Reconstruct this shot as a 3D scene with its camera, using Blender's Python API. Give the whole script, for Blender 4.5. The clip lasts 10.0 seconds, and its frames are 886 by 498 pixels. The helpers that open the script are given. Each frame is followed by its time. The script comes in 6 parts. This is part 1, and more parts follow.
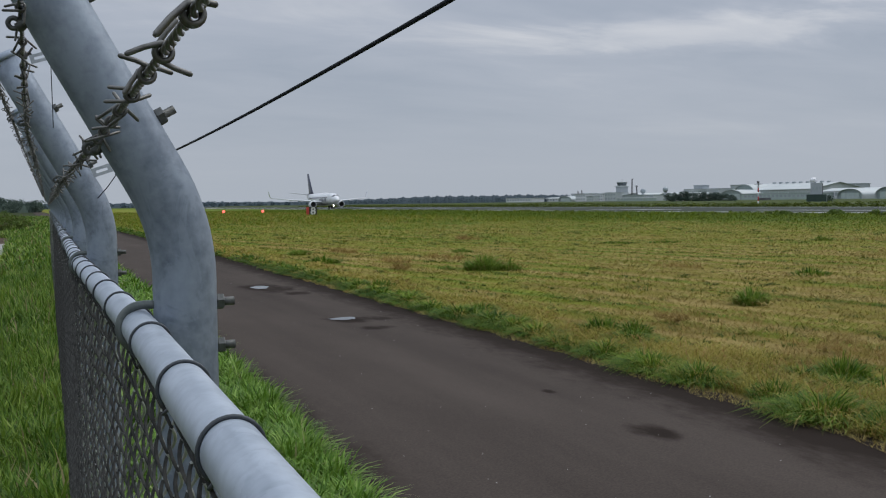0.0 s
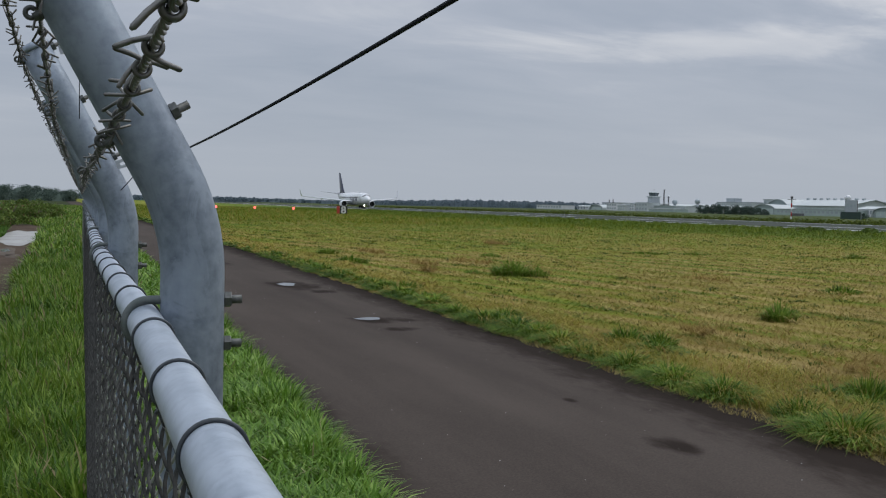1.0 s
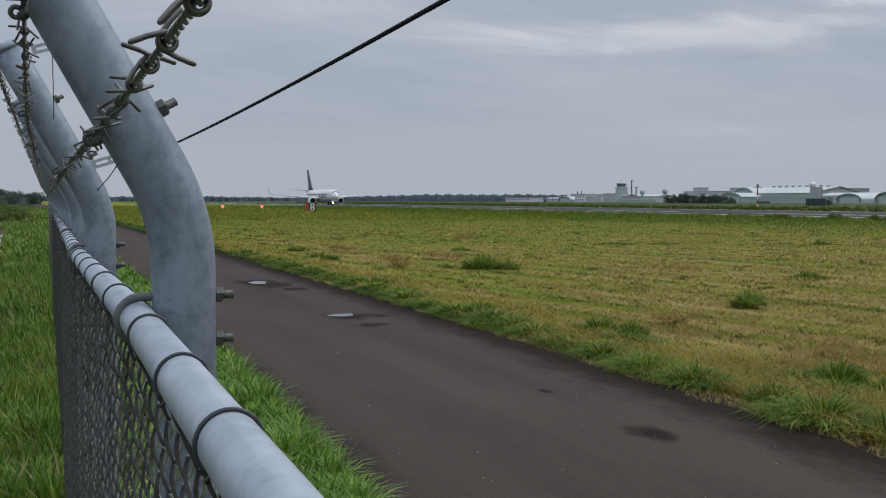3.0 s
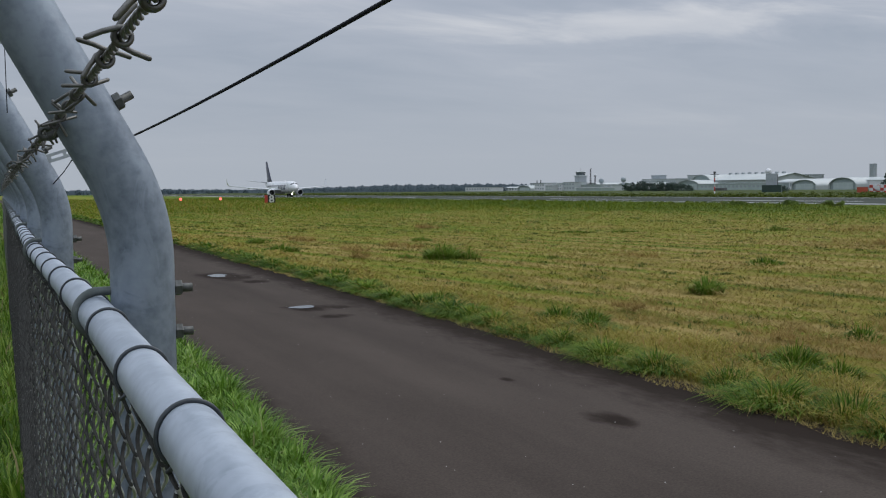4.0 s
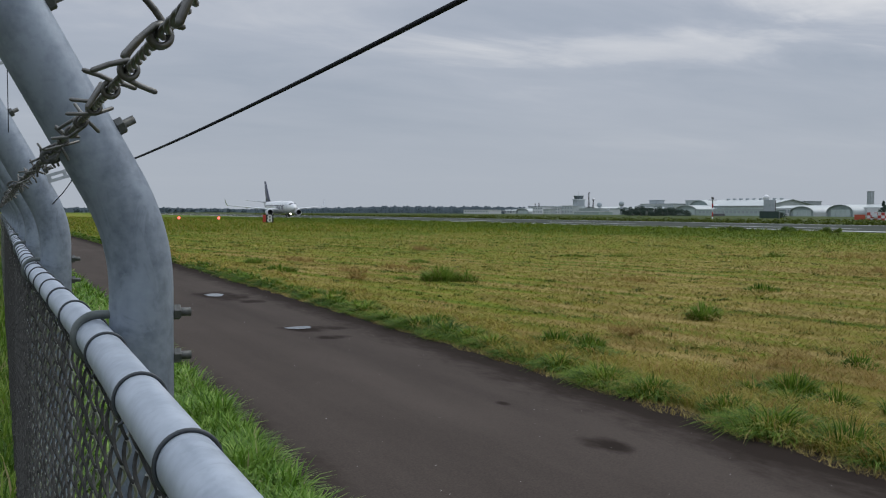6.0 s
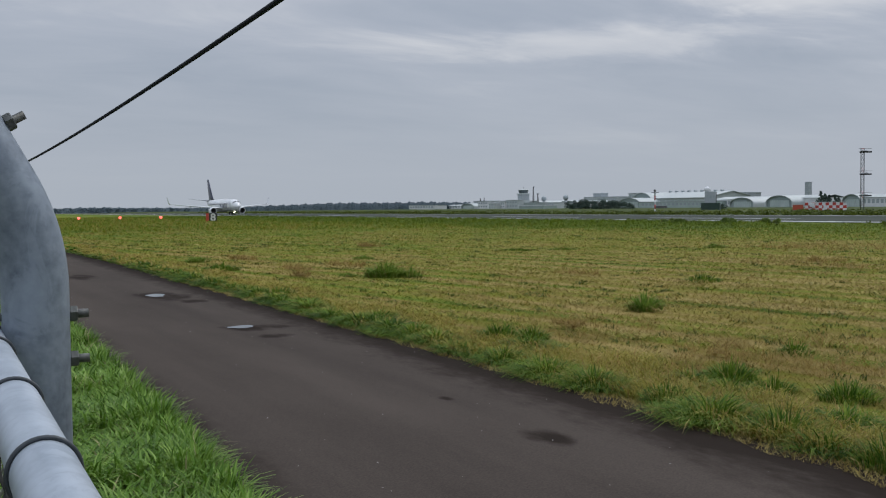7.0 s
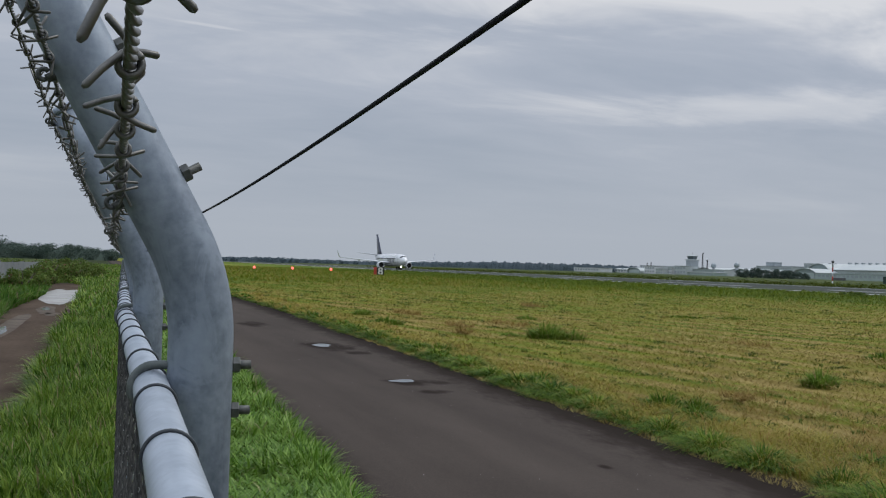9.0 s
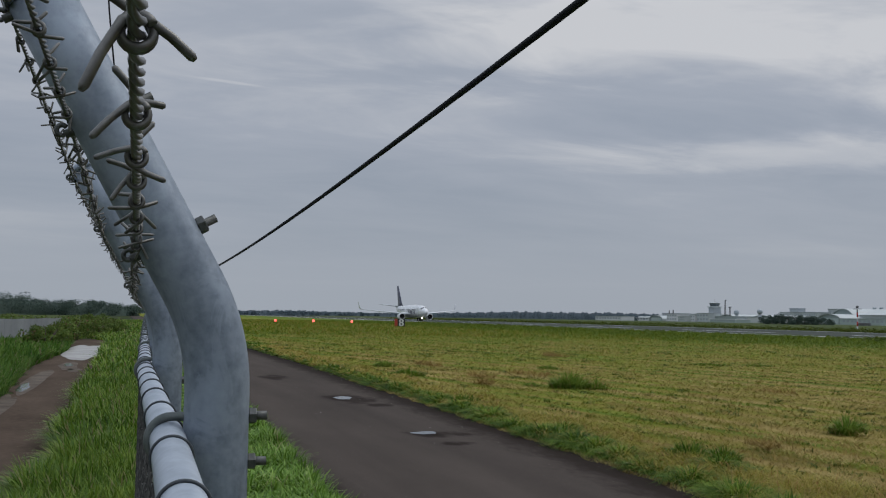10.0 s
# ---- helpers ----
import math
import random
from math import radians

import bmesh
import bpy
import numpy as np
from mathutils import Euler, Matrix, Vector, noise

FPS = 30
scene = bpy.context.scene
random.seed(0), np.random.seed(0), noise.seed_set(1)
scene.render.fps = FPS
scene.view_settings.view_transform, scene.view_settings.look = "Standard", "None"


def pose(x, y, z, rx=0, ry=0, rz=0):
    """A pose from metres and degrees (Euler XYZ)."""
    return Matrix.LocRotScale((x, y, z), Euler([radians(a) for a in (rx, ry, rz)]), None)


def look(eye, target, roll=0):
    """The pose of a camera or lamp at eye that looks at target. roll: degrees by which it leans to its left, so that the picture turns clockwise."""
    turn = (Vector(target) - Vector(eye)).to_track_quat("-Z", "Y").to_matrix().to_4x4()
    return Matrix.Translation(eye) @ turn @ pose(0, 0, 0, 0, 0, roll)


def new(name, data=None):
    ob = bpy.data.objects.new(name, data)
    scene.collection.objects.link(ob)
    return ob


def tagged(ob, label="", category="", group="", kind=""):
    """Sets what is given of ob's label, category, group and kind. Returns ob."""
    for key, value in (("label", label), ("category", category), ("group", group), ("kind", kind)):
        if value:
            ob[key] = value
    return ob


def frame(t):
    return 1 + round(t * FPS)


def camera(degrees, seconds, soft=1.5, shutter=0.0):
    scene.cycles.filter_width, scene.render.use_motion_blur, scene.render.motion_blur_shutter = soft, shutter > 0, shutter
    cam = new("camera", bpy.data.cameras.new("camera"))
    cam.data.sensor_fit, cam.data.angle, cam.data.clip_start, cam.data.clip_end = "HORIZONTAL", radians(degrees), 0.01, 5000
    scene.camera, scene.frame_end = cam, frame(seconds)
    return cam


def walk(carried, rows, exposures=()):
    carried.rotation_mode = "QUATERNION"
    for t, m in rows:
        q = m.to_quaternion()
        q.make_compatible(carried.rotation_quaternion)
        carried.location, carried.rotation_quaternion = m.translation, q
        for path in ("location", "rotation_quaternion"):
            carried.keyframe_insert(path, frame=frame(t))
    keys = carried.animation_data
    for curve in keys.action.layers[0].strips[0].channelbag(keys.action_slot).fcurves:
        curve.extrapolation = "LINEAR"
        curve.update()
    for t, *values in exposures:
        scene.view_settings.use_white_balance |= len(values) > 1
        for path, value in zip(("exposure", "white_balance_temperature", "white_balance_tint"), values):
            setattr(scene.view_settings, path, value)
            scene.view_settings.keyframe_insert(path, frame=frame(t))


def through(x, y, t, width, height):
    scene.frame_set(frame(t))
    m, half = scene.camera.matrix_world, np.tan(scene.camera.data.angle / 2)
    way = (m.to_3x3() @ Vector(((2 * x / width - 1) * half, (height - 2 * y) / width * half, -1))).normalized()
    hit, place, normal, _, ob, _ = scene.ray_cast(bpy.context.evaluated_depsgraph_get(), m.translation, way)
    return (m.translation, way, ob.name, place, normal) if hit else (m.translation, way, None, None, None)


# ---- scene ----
cam = camera(45.5, 10.0, soft=1.15)

EXPOSURES = [(0, 0), (9.2, 0), (9.6, -0.02), (10, -0.24)]
PATH = [
    (0, (-0.15, -1.533, 1.971), (0.586, 0.325, 1.881), -0.8),
    (0.5, (-0.133, -1.534, 1.974), (0.55, 0.344, 1.893), 0.3),
    (1, (-0.119, -1.523, 1.974), (0.566, 0.354, 1.89), 1.3),
    (1.5, (-0.12, -1.532, 1.975), (0.592, 0.334, 1.887), 0.9),
    (2, (-0.128, -1.53, 1.969), (0.599, 0.332, 1.894), 0.1),
    (2.2, (-0.131, -1.527, 1.969), (0.599, 0.333, 1.894), 0.1),
    (3.3, (-0.154, -1.529, 1.968), (0.596, 0.322, 1.863), 0.0),
    (3.5, (-0.152, -1.529, 1.967), (0.62, 0.312, 1.854), -0.3),
    (4, (-0.153, -1.542, 1.969), (0.653, 0.284, 1.857), -0.5),
    (4.5, (-0.158, -1.544, 1.975), (0.644, 0.286, 1.881), 0.0),
    (5, (-0.156, -1.543, 1.978), (0.651, 0.285, 1.9), -0.1),
    (5.2, (-0.158, -1.538, 1.977), (0.646, 0.292, 1.906), 0.0),
    (6.3, (-0.154, -1.547, 1.978), (0.659, 0.279, 1.906), 0.3),
    (6.5, (-0.143, -1.546, 1.973), (0.695, 0.268, 1.89), -0.5),
    (7, (-0.094, -1.547, 1.975), (0.809, 0.235, 1.896), -0.56),
    (7.5, (-0.084, -1.557, 1.975), (0.868, 0.200, 1.887), -0.65),
    (8, (-0.087, -1.566, 1.983), (0.849, 0.200, 1.902), -0.68),
    (8.5, (-0.086, -1.502, 1.987), (0.622, 0.369, 1.988), 1.0),
    (9, (-0.076, -1.495, 1.979), (0.541, 0.408, 2.01), 1.7),
    (9.5, (-0.063, -1.495, 1.973), (0.534, 0.413, 2.03), 1.1),
    (10, (-0.069, -1.502, 1.975), (0.508, 0.409, 2.101), 0.9),
]
walk(cam, [(t, look(eye, target, roll)) for t, eye, target, roll in PATH], EXPOSURES)

# ---- world, sun ----
world = bpy.data.worlds.new("overcast")
scene.world = world
world.use_nodes = True
wt = world.node_tree
for n in list(wt.nodes):
    wt.nodes.remove(n)


def wn(kind, **props):
    n = wt.nodes.new(kind)
    for k, v in props.items():
        if k == "operation":
            n.operation = v
        elif k == "blend_type":
            n.blend_type = v
        elif k == "data_type":
            n.data_type = v
    return n


SUN_EL, SUN_ROT = radians(50), radians(72)
sky = wn("ShaderNodeTexSky")
sky.sky_type = "NISHITA"
sky.sun_disc = False
sky.sun_elevation, sky.sun_rotation = SUN_EL, SUN_ROT
sky.air_density, sky.dust_density, sky.ozone_density = 1.0, 3.0, 1.0
coord = wn("ShaderNodeTexCoord")
sep = wn("ShaderNodeSeparateXYZ")
wt.links.new(coord.outputs["Generated"], sep.inputs[0])
# cloud deck: the direction projected on a level sheet overhead
up = wn("ShaderNodeMath", operation="MAXIMUM")
wt.links.new(sep.outputs["Z"], up.inputs[0])
up.inputs[1].default_value = 0.0
lift = wn("ShaderNodeMath", operation="ADD")
wt.links.new(up.outputs[0], lift.inputs[0])
lift.inputs[1].default_value = 0.11
px = wn("ShaderNodeMath", operation="DIVIDE")
py = wn("ShaderNodeMath", operation="DIVIDE")
wt.links.new(sep.outputs["X"], px.inputs[0])
wt.links.new(lift.outputs[0], px.inputs[1])
wt.links.new(sep.outputs["Y"], py.inputs[0])
wt.links.new(lift.outputs[0], py.inputs[1])
sheet = wn("ShaderNodeCombineXYZ")
wt.links.new(px.outputs[0], sheet.inputs[0])
wt.links.new(py.outputs[0], sheet.inputs[1])
sheet.inputs[2].default_value = 3.7


def cloud(scale, detail, rough, off):
    m = wn("ShaderNodeMapping")
    wt.links.new(sheet.outputs[0], m.inputs["Vector"])
    m.inputs["Location"].default_value = off
    m.inputs["Rotation"].default_value = (0, 0, radians(-35))
    m.inputs["Scale"].default_value = (scale * 0.55, scale, 1)
    t = wn("ShaderNodeTexNoise")
    t.inputs["Scale"].default_value = 1.0
    t.inputs["Detail"].default_value = detail
    t.inputs["Roughness"].default_value = rough
    t.inputs["Distortion"].default_value = 0.4
    wt.links.new(m.outputs[0], t.inputs["Vector"])
    return t


c1 = cloud(0.40, 4, 0.5, (1.3, 0.2, 0))
c2 = cloud(2.4, 5, 0.6, (4.1, 2.0, 0))
cmix = wn("ShaderNodeMath", operation="MULTIPLY_ADD")
wt.links.new(c2.outputs["Fac"], cmix.inputs[0])
cmix.inputs[1].default_value = 0.38
wt.links.new(c1.outputs["Fac"], cmix.inputs[2])
def bank(cx, cy, half, wide, turn, gain):
    """A pale bank in the cloud deck: an ellipse frayed by the finer noise."""
    m = wn("ShaderNodeMapping")
    m.vector_type = "TEXTURE"
    wt.links.new(sheet.outputs[0], m.inputs["Vector"])
    m.inputs["Location"].default_value = (cx, cy, 3.7)
    m.inputs["Rotation"].default_value = (0, 0, radians(turn))
    m.inputs["Scale"].default_value = (half, wide, 1)
    d = wn("ShaderNodeVectorMath", operation="LENGTH")
    wt.links.new(m.outputs[0], d.inputs[0])
    fray = wn("ShaderNodeMath", operation="MULTIPLY_ADD")
    wt.links.new(c2.outputs["Fac"], fray.inputs[0])
    fray.inputs[1].default_value = -1.5
    wt.links.new(d.outputs["Value"], fray.inputs[2])
    k = wn("ShaderNodeMapRange")
    k.interpolation_type = "SMOOTHSTEP"
    wt.links.new(fray.outputs[0], k.inputs[0])
    k.inputs["From Min"].default_value, k.inputs["From Max"].default_value = -0.5, 0.55
    k.inputs["To Min"].default_value, k.inputs["To Max"].default_value = gain, 0.0
    return k.outputs[0]


total = cmix.outputs[0]
for args in ((2.25, 3.08, 0.90, 0.32, -35, 0.23), (2.6, 2.1, 0.9, 0.3, -35, 0.20), (0.27, 3.035, 0.10, 0.014, 10, 0.09), (1.3, 2.25, 0.9, 0.40, -30, 0.25), (3.6, 2.6, 0.8, 0.15, -35, 0.14), (-1.5, 2.5, 0.8, 0.3, 20, 0.12), (0.2, -2.2, 1.2, 0.5, 40, 0.2), (-2.6, -0.8, 1.0, 0.4, 10, 0.2)):
    plus = wn("ShaderNodeMath", operation="ADD")
    wt.links.new(total, plus.inputs[0])
    wt.links.new(bank(*args), plus.inputs[1])
    total = plus.outputs[0]
cr = wn("ShaderNodeValToRGB")
wt.links.new(total, cr.inputs[0])
els = cr.color_ramp.elements
els[0].position, els[0].color = 0.52, (0.285, 0.335, 0.415, 1)
els[1].position, els[1].color = 1.0, (0.62, 0.635, 0.67, 1)
e = els.new(0.75)
e.color = (0.385, 0.425, 0.50, 1)
# paler and even at the horizon, brighter overhead
low = wn("ShaderNodeMapRange")
wt.links.new(up.outputs[0], low.inputs[0])
low.inputs["From Min"].default_value, low.inputs["From Max"].default_value = 0.02, 0.17
lowmix = wn("ShaderNodeMix", data_type="RGBA")
wt.links.new(low.outputs[0], lowmix.inputs["Factor"])
lowmix.inputs["A"].default_value = (0.375, 0.415, 0.475, 1)
wt.links.new(cr.outputs[0], lowmix.inputs["B"])
zen = wn("ShaderNodeMapRange")
wt.links.new(up.outputs[0], zen.inputs[0])
zen.inputs["From Min"].default_value, zen.inputs["From Max"].default_value = 0.28, 1.0
zen.inputs["To Min"].default_value, zen.inputs["To Max"].default_value = 1.0, 2.7
bright = wn("ShaderNodeVectorMath", operation="SCALE")
wt.links.new(lowmix.outputs["Result"], bright.inputs[0])
wt.links.new(zen.outputs[0], bright.inputs["Scale"])
bg_cloud = wn("ShaderNodeBackground")
wt.links.new(bright.outputs[0], bg_cloud.inputs["Color"])
bg_cloud.inputs["Strength"].default_value = 1.12
bg_sky = wn("ShaderNodeBackground")
wt.links.new(sky.outputs[0], bg_sky.inputs["Color"])
bg_sky.inputs["Strength"].default_value = 0.05
mixw = wn("ShaderNodeMixShader")
mixw.inputs[0].default_value = 0.94
wt.links.new(bg_sky.outputs[0], mixw.inputs[1])
wt.links.new(bg_cloud.outputs[0], mixw.inputs[2])
wout = wn("ShaderNodeOutputWorld")
wt.links.new(mixw.outputs[0], wout.inputs[0])

sun = new("sun", bpy.data.lights.new("sun", "SUN"))
sun.data.energy, sun.data.angle, sun.data.color = 1.1, radians(30), (1.0, 0.97, 0.92)
sun.matrix_world = look((60 * math.sin(SUN_ROT) * math.cos(SUN_EL), 60 * math.cos(SUN_ROT) * math.cos(SUN_EL), 60 * math.sin(SUN_EL)), (0, 0, 0))


# ---- materials ----
def ramp(nt, fac, stops):
    r = nt.nodes.new("ShaderNodeValToRGB")
    el = r.color_ramp.elements
    el[0].position, el[0].color = stops[0][0], (*stops[0][1], 1)
    el[1].position, el[1].color = stops[-1][0], (*stops[-1][1], 1)
    for p, c in stops[1:-1]:
        x = el.new(p)
        x.color = (*c, 1)
    nt.links.new(fac, r.inputs[0])
    return r.outputs[0]


def noise_tex(nt, scale, detail=4, rough=0.55, stretch=None, off=(0, 0, 0), dist=0.0):
    tc = nt.nodes.new("ShaderNodeTexCoord")
    mp = nt.nodes.new("ShaderNodeMapping")
    mp.inputs["Location"].default_value = off
    if stretch:
        mp.inputs["Scale"].default_value = stretch
    nt.links.new(tc.outputs["Object"], mp.inputs["Vector"])
    t = nt.nodes.new("ShaderNodeTexNoise")
    t.inputs["Scale"].default_value = scale
    t.inputs["Detail"].default_value = detail
    t.inputs["Roughness"].default_value = rough
    t.inputs["Distortion"].default_value = dist
    nt.links.new(mp.outputs[0], t.inputs["Vector"])
    return t.outputs["Fac"]


def mixc(nt, fac, a, b, mode="MIX"):
    m = nt.nodes.new("ShaderNodeMix")
    m.data_type, m.blend_type = "RGBA", mode
    for key, v in (("Factor", fac), ("A", a), ("B", b)):
        if isinstance(v, (int, float)):
            m.inputs[key].default_value = v
        elif isinstance(v, tuple):
            m.inputs[key].default_value = (*v, 1)
        else:
            nt.links.new(v, m.inputs[key])
    return m.outputs["Result"]


def math_node(nt, op, a, b=0.0, c=None):
    m = nt.nodes.new("ShaderNodeMath")
    m.operation = op
    for i, v in enumerate((a, b) if c is None else (a, b, c)):
        if isinstance(v, (int, float)):
            m.inputs[i].default_value = v
        else:
            nt.links.new(v, m.inputs[i])
    return m.outputs[0]


def bump(nt, b, height, strength, distance):
    n = nt.nodes.new("ShaderNodeBump")
    n.inputs["Strength"].default_value = strength
    n.inputs["Distance"].default_value = distance
    nt.links.new(height, n.inputs["Height"])
    nt.links.new(n.outputs[0], b.inputs["Normal"])


def blank(name):
    m = bpy.data.materials.new(name)
    m.use_nodes = True
    return m, m.node_tree, m.node_tree.nodes["Principled BSDF"]


def surface(name, dark, light, rough=0.6, metal=0.0, big=1.0, fine=20.0, relief=0.15, depth=0.002, stretch=None, by_object=False, span=(0.45, 0.95), gloss=0.5, blotch=None):
    """A base colour that wanders between two tones at two scales, with fine relief."""
    m, nt, b = blank(name)
    n1 = noise_tex(nt, big, 5, 0.6, stretch)
    n2 = noise_tex(nt, fine, 4, 0.6, None, (3, 1, 7))
    f = math_node(nt, "MULTIPLY_ADD", n2, 0.5, math_node(nt, "MULTIPLY", n1, 0.9))
    if by_object:
        oi = nt.nodes.new("ShaderNodeObjectInfo")
        f = math_node(nt, "MULTIPLY_ADD", oi.outputs["Random"], 0.3, math_node(nt, "SUBTRACT", f, 0.15))
    col = ramp(nt, f, [(span[0], dark), (span[1], light)])
    if blotch:
        edge = nt.nodes.new("ShaderNodeMapRange")
        nt.links.new(noise_tex(nt, blotch[0], 5, 0.6, (1, 1, 0.7), (5, 2, 3), 0.8), edge.inputs[0])
        edge.inputs["From Min"].default_value, edge.inputs["From Max"].default_value = 0.535, 0.565
        col = mixc(nt, math_node(nt, "MULTIPLY", edge.outputs[0], blotch[1]), col, light)
    nt.links.new(col, b.inputs["Base Color"])
    b.inputs["Metallic"].default_value = metal
    b.inputs["Specular IOR Level"].default_value = gloss
    r = math_node(nt, "MULTIPLY_ADD", n2, 0.25, rough - 0.12)
    nt.links.new(r, b.inputs["Roughness"])
    if relief:
        bump(nt, b, n2, relief, depth)
    return m


def foliage(name, stops, dry=None, through=0.35, patch=0.6, gloss=0.14):
    """Leaves: each blade its own tone, drifting in patches; light passes through a little."""
    m, nt, b = blank(name)
    g = nt.nodes.new("ShaderNodeNewGeometry")
    f = g.outputs["Random Per Island"]
    n1 = noise_tex(nt, patch, 3, 0.6)
    f2 = math_node(nt, "MULTIPLY_ADD", n1, 0.9, math_node(nt, "MULTIPLY_ADD", f, 0.6, -0.28))
    col = ramp(nt, f2, stops)
    if dry:
        k = math_node(nt, "GREATER_THAN", math_node(nt, "FRACT", math_node(nt, "MULTIPLY", f, 17.3)), 1 - dry[0])
        col = mixc(nt, k, col, dry[1])
    nt.links.new(col, b.inputs["Base Color"])
    b.inputs["Roughness"].default_value = 0.65 if gloss < 0.2 else 0.48
    b.inputs["Specular IOR Level"].default_value = gloss
    tr = nt.nodes.new("ShaderNodeBsdfTranslucent")
    nt.links.new(col, tr.inputs["Color"])
    mx = nt.nodes.new("ShaderNodeMixShader")
    mx.inputs[0].default_value = through
    nt.links.new(b.outputs[0], mx.inputs[1])
    nt.links.new(tr.outputs[0], mx.inputs[2])
    nt.links.new(mx.outputs[0], nt.nodes["Material Output"].inputs["Surface"])
    return m


def field_colour(nt):
    """Mown meadow: green regrowth, straw rows along the runway, reddish dry patches."""
    tc = nt.nodes.new("ShaderNodeTexCoord")
    sp = nt.nodes.new("ShaderNodeSeparateXYZ")
    nt.links.new(tc.outputs["Object"], sp.inputs[0])
    # rows lie ten degrees off the runway's line
    across = math_node(nt, "MULTIPLY_ADD", sp.outputs["X"], 0.985, math_node(nt, "MULTIPLY", sp.outputs["Y"], 0.174))
    aslant = math_node(nt, "MULTIPLY_ADD", sp.outputs["Y"], 0.985, math_node(nt, "MULTIPLY", sp.outputs["X"], -0.174))
    lay = nt.nodes.new("ShaderNodeCombineXYZ")
    nt.links.new(math_node(nt, "MULTIPLY", across, 1.7), lay.inputs[0])
    nt.links.new(math_node(nt, "MULTIPLY", aslant, 0.11), lay.inputs[1])
    rt = nt.nodes.new("ShaderNodeTexNoise")
    nt.links.new(lay.outputs[0], rt.inputs["Vector"])
    rt.inputs["Scale"].default_value, rt.inputs["Detail"].default_value, rt.inputs["Roughness"].default_value = 1.0, 5, 0.65
    rows = rt.outputs["Fac"]
    patch = noise_tex(nt, 0.12, 4, 0.6, (1, 0.6, 1))
    fine = noise_tex(nt, 2.6, 6, 0.7, (1, 0.6, 1))
    f = math_node(nt, "MULTIPLY_ADD", rows, 2.0, math_node(nt, "MULTIPLY_ADD", patch, 0.55, math_node(nt, "MULTIPLY_ADD", fine, 0.36, -0.73)))
    swath = math_node(nt, "SINE", math_node(nt, "MULTIPLY_ADD", across, 4.05, math_node(nt, "MULTIPLY", patch, 5.0)))
    f = math_node(nt, "MULTIPLY_ADD", swath, 0.085, f)
    deep = nt.nodes.new("ShaderNodeMapRange")
    nt.links.new(sp.outputs["Y"], deep.inputs[0])
    deep.inputs["From Min"].default_value, deep.inputs["From Max"].default_value = 8, 70
    deep.inputs["To Min"].default_value, deep.inputs["To Max"].default_value = -0.05, 0.15
    f = math_node(nt, "SUBTRACT", f, deep.outputs[0])
    far = nt.nodes.new("ShaderNodeMapRange")
    nt.links.new(sp.outputs["X"], far.inputs[0])
    far.inputs["From Min"].default_value, far.inputs["From Max"].default_value = 44, 58
    far.inputs["To Min"].default_value, far.inputs["To Max"].default_value = 0.0, 0.22
    f = math_node(nt, "SUBTRACT", f, far.outputs[0])
    col = ramp(nt, f, [(0.14, (0.070, 0.105, 0.010)), (0.44, (0.108, 0.160, 0.013)), (0.60, (0.180, 0.205, 0.020)), (0.75, (0.216, 0.182, 0.034)), (0.92, (0.305, 0.230, 0.078))])
    red = noise_tex(nt, 1.1, 7, 0.72, (1, 0.22, 1), (7, 3, 0))
    k = nt.nodes.new("ShaderNodeMapRange")
    nt.links.new(red, k.inputs[0])
    k.inputs["From Min"].default_value, k.inputs["From Max"].default_value = 0.48, 0.70
    close = nt.nodes.new("ShaderNodeMapRange")
    nt.links.new(sp.outputs["Y"], close.inputs[0])
    close.inputs["From Min"].default_value, close.inputs["From Max"].default_value = 12, 75
    close.inputs["To Min"].default_value, close.inputs["To Max"].default_value = 0.62, 0.0
    col = mixc(nt, math_node(nt, "MULTIPLY", k.outputs[0], close.outputs[0]), col, (0.180, 0.122, 0.036))
    return col, fine


ZINC = surface("galvanised_steel", (0.108, 0.133, 0.170), (0.305, 0.352, 0.408), 0.55, 0.3, 9, 60, 0.05, 0.001, (1, 1, 0.30), False, (0.48, 0.88), blotch=(13, 0.42))
ZINC_RAIL = surface("galvanised_rail", (0.27, 0.315, 0.37), (0.50, 0.55, 0.61), 0.42, 0.35, 14, 70, 0.05, 0.001, (1, 0.6, 1), False, (0.46, 0.90), blotch=(22, 0.35))
WIRE = surface("weathered_wire", (0.045, 0.045, 0.041), (0.23, 0.223, 0.205), 0.42, 0.7, 12, 160, 0.1, 0.0005)
# mesh wire in two tones: its shaded bends painted dark, its lit bends pale
MESH_WIRE = surface("shaded_mesh_wire", (0.012, 0.012, 0.010), (0.075, 0.075, 0.069), 0.7, 0.0, 14, 120, 0.1, 0.0005, None, False, (0.50, 0.92), 0.12)
MESH_LIT = surface("lit_mesh_wire", (0.30, 0.305, 0.295), (0.58, 0.585, 0.565), 0.5, 0.4, 14, 120, 0.1, 0.0005, None, False, (0.48, 0.90), 0.4)
TIE = surface("tie_wire", (0.03, 0.035, 0.037), (0.10, 0.11, 0.12), 0.5, 0.4, 12, 100, 0.1, 0.0005)
BOLT = surface("bolt_steel", (0.045, 0.048, 0.046), (0.16, 0.165, 0.155), 0.5, 0.4, 40, 200, 0.15, 0.0005)
UBOLT = surface("u_bolt_steel", (0.085, 0.10, 0.095), (0.19, 0.21, 0.20), 0.55, 0.4, 30, 200, 0.15, 0.0005)
STRAP = surface("strap_steel", (0.33, 0.36, 0.40), (0.55, 0.58, 0.60), 0.45, 0.4, 20, 100, 0.05, 0.0005)
BLACK = surface("black_sheath", (0.003, 0.003, 0.005), (0.007, 0.0075, 0.011), 0.7, 0, 2, 9, 0, 0, gloss=0.2)

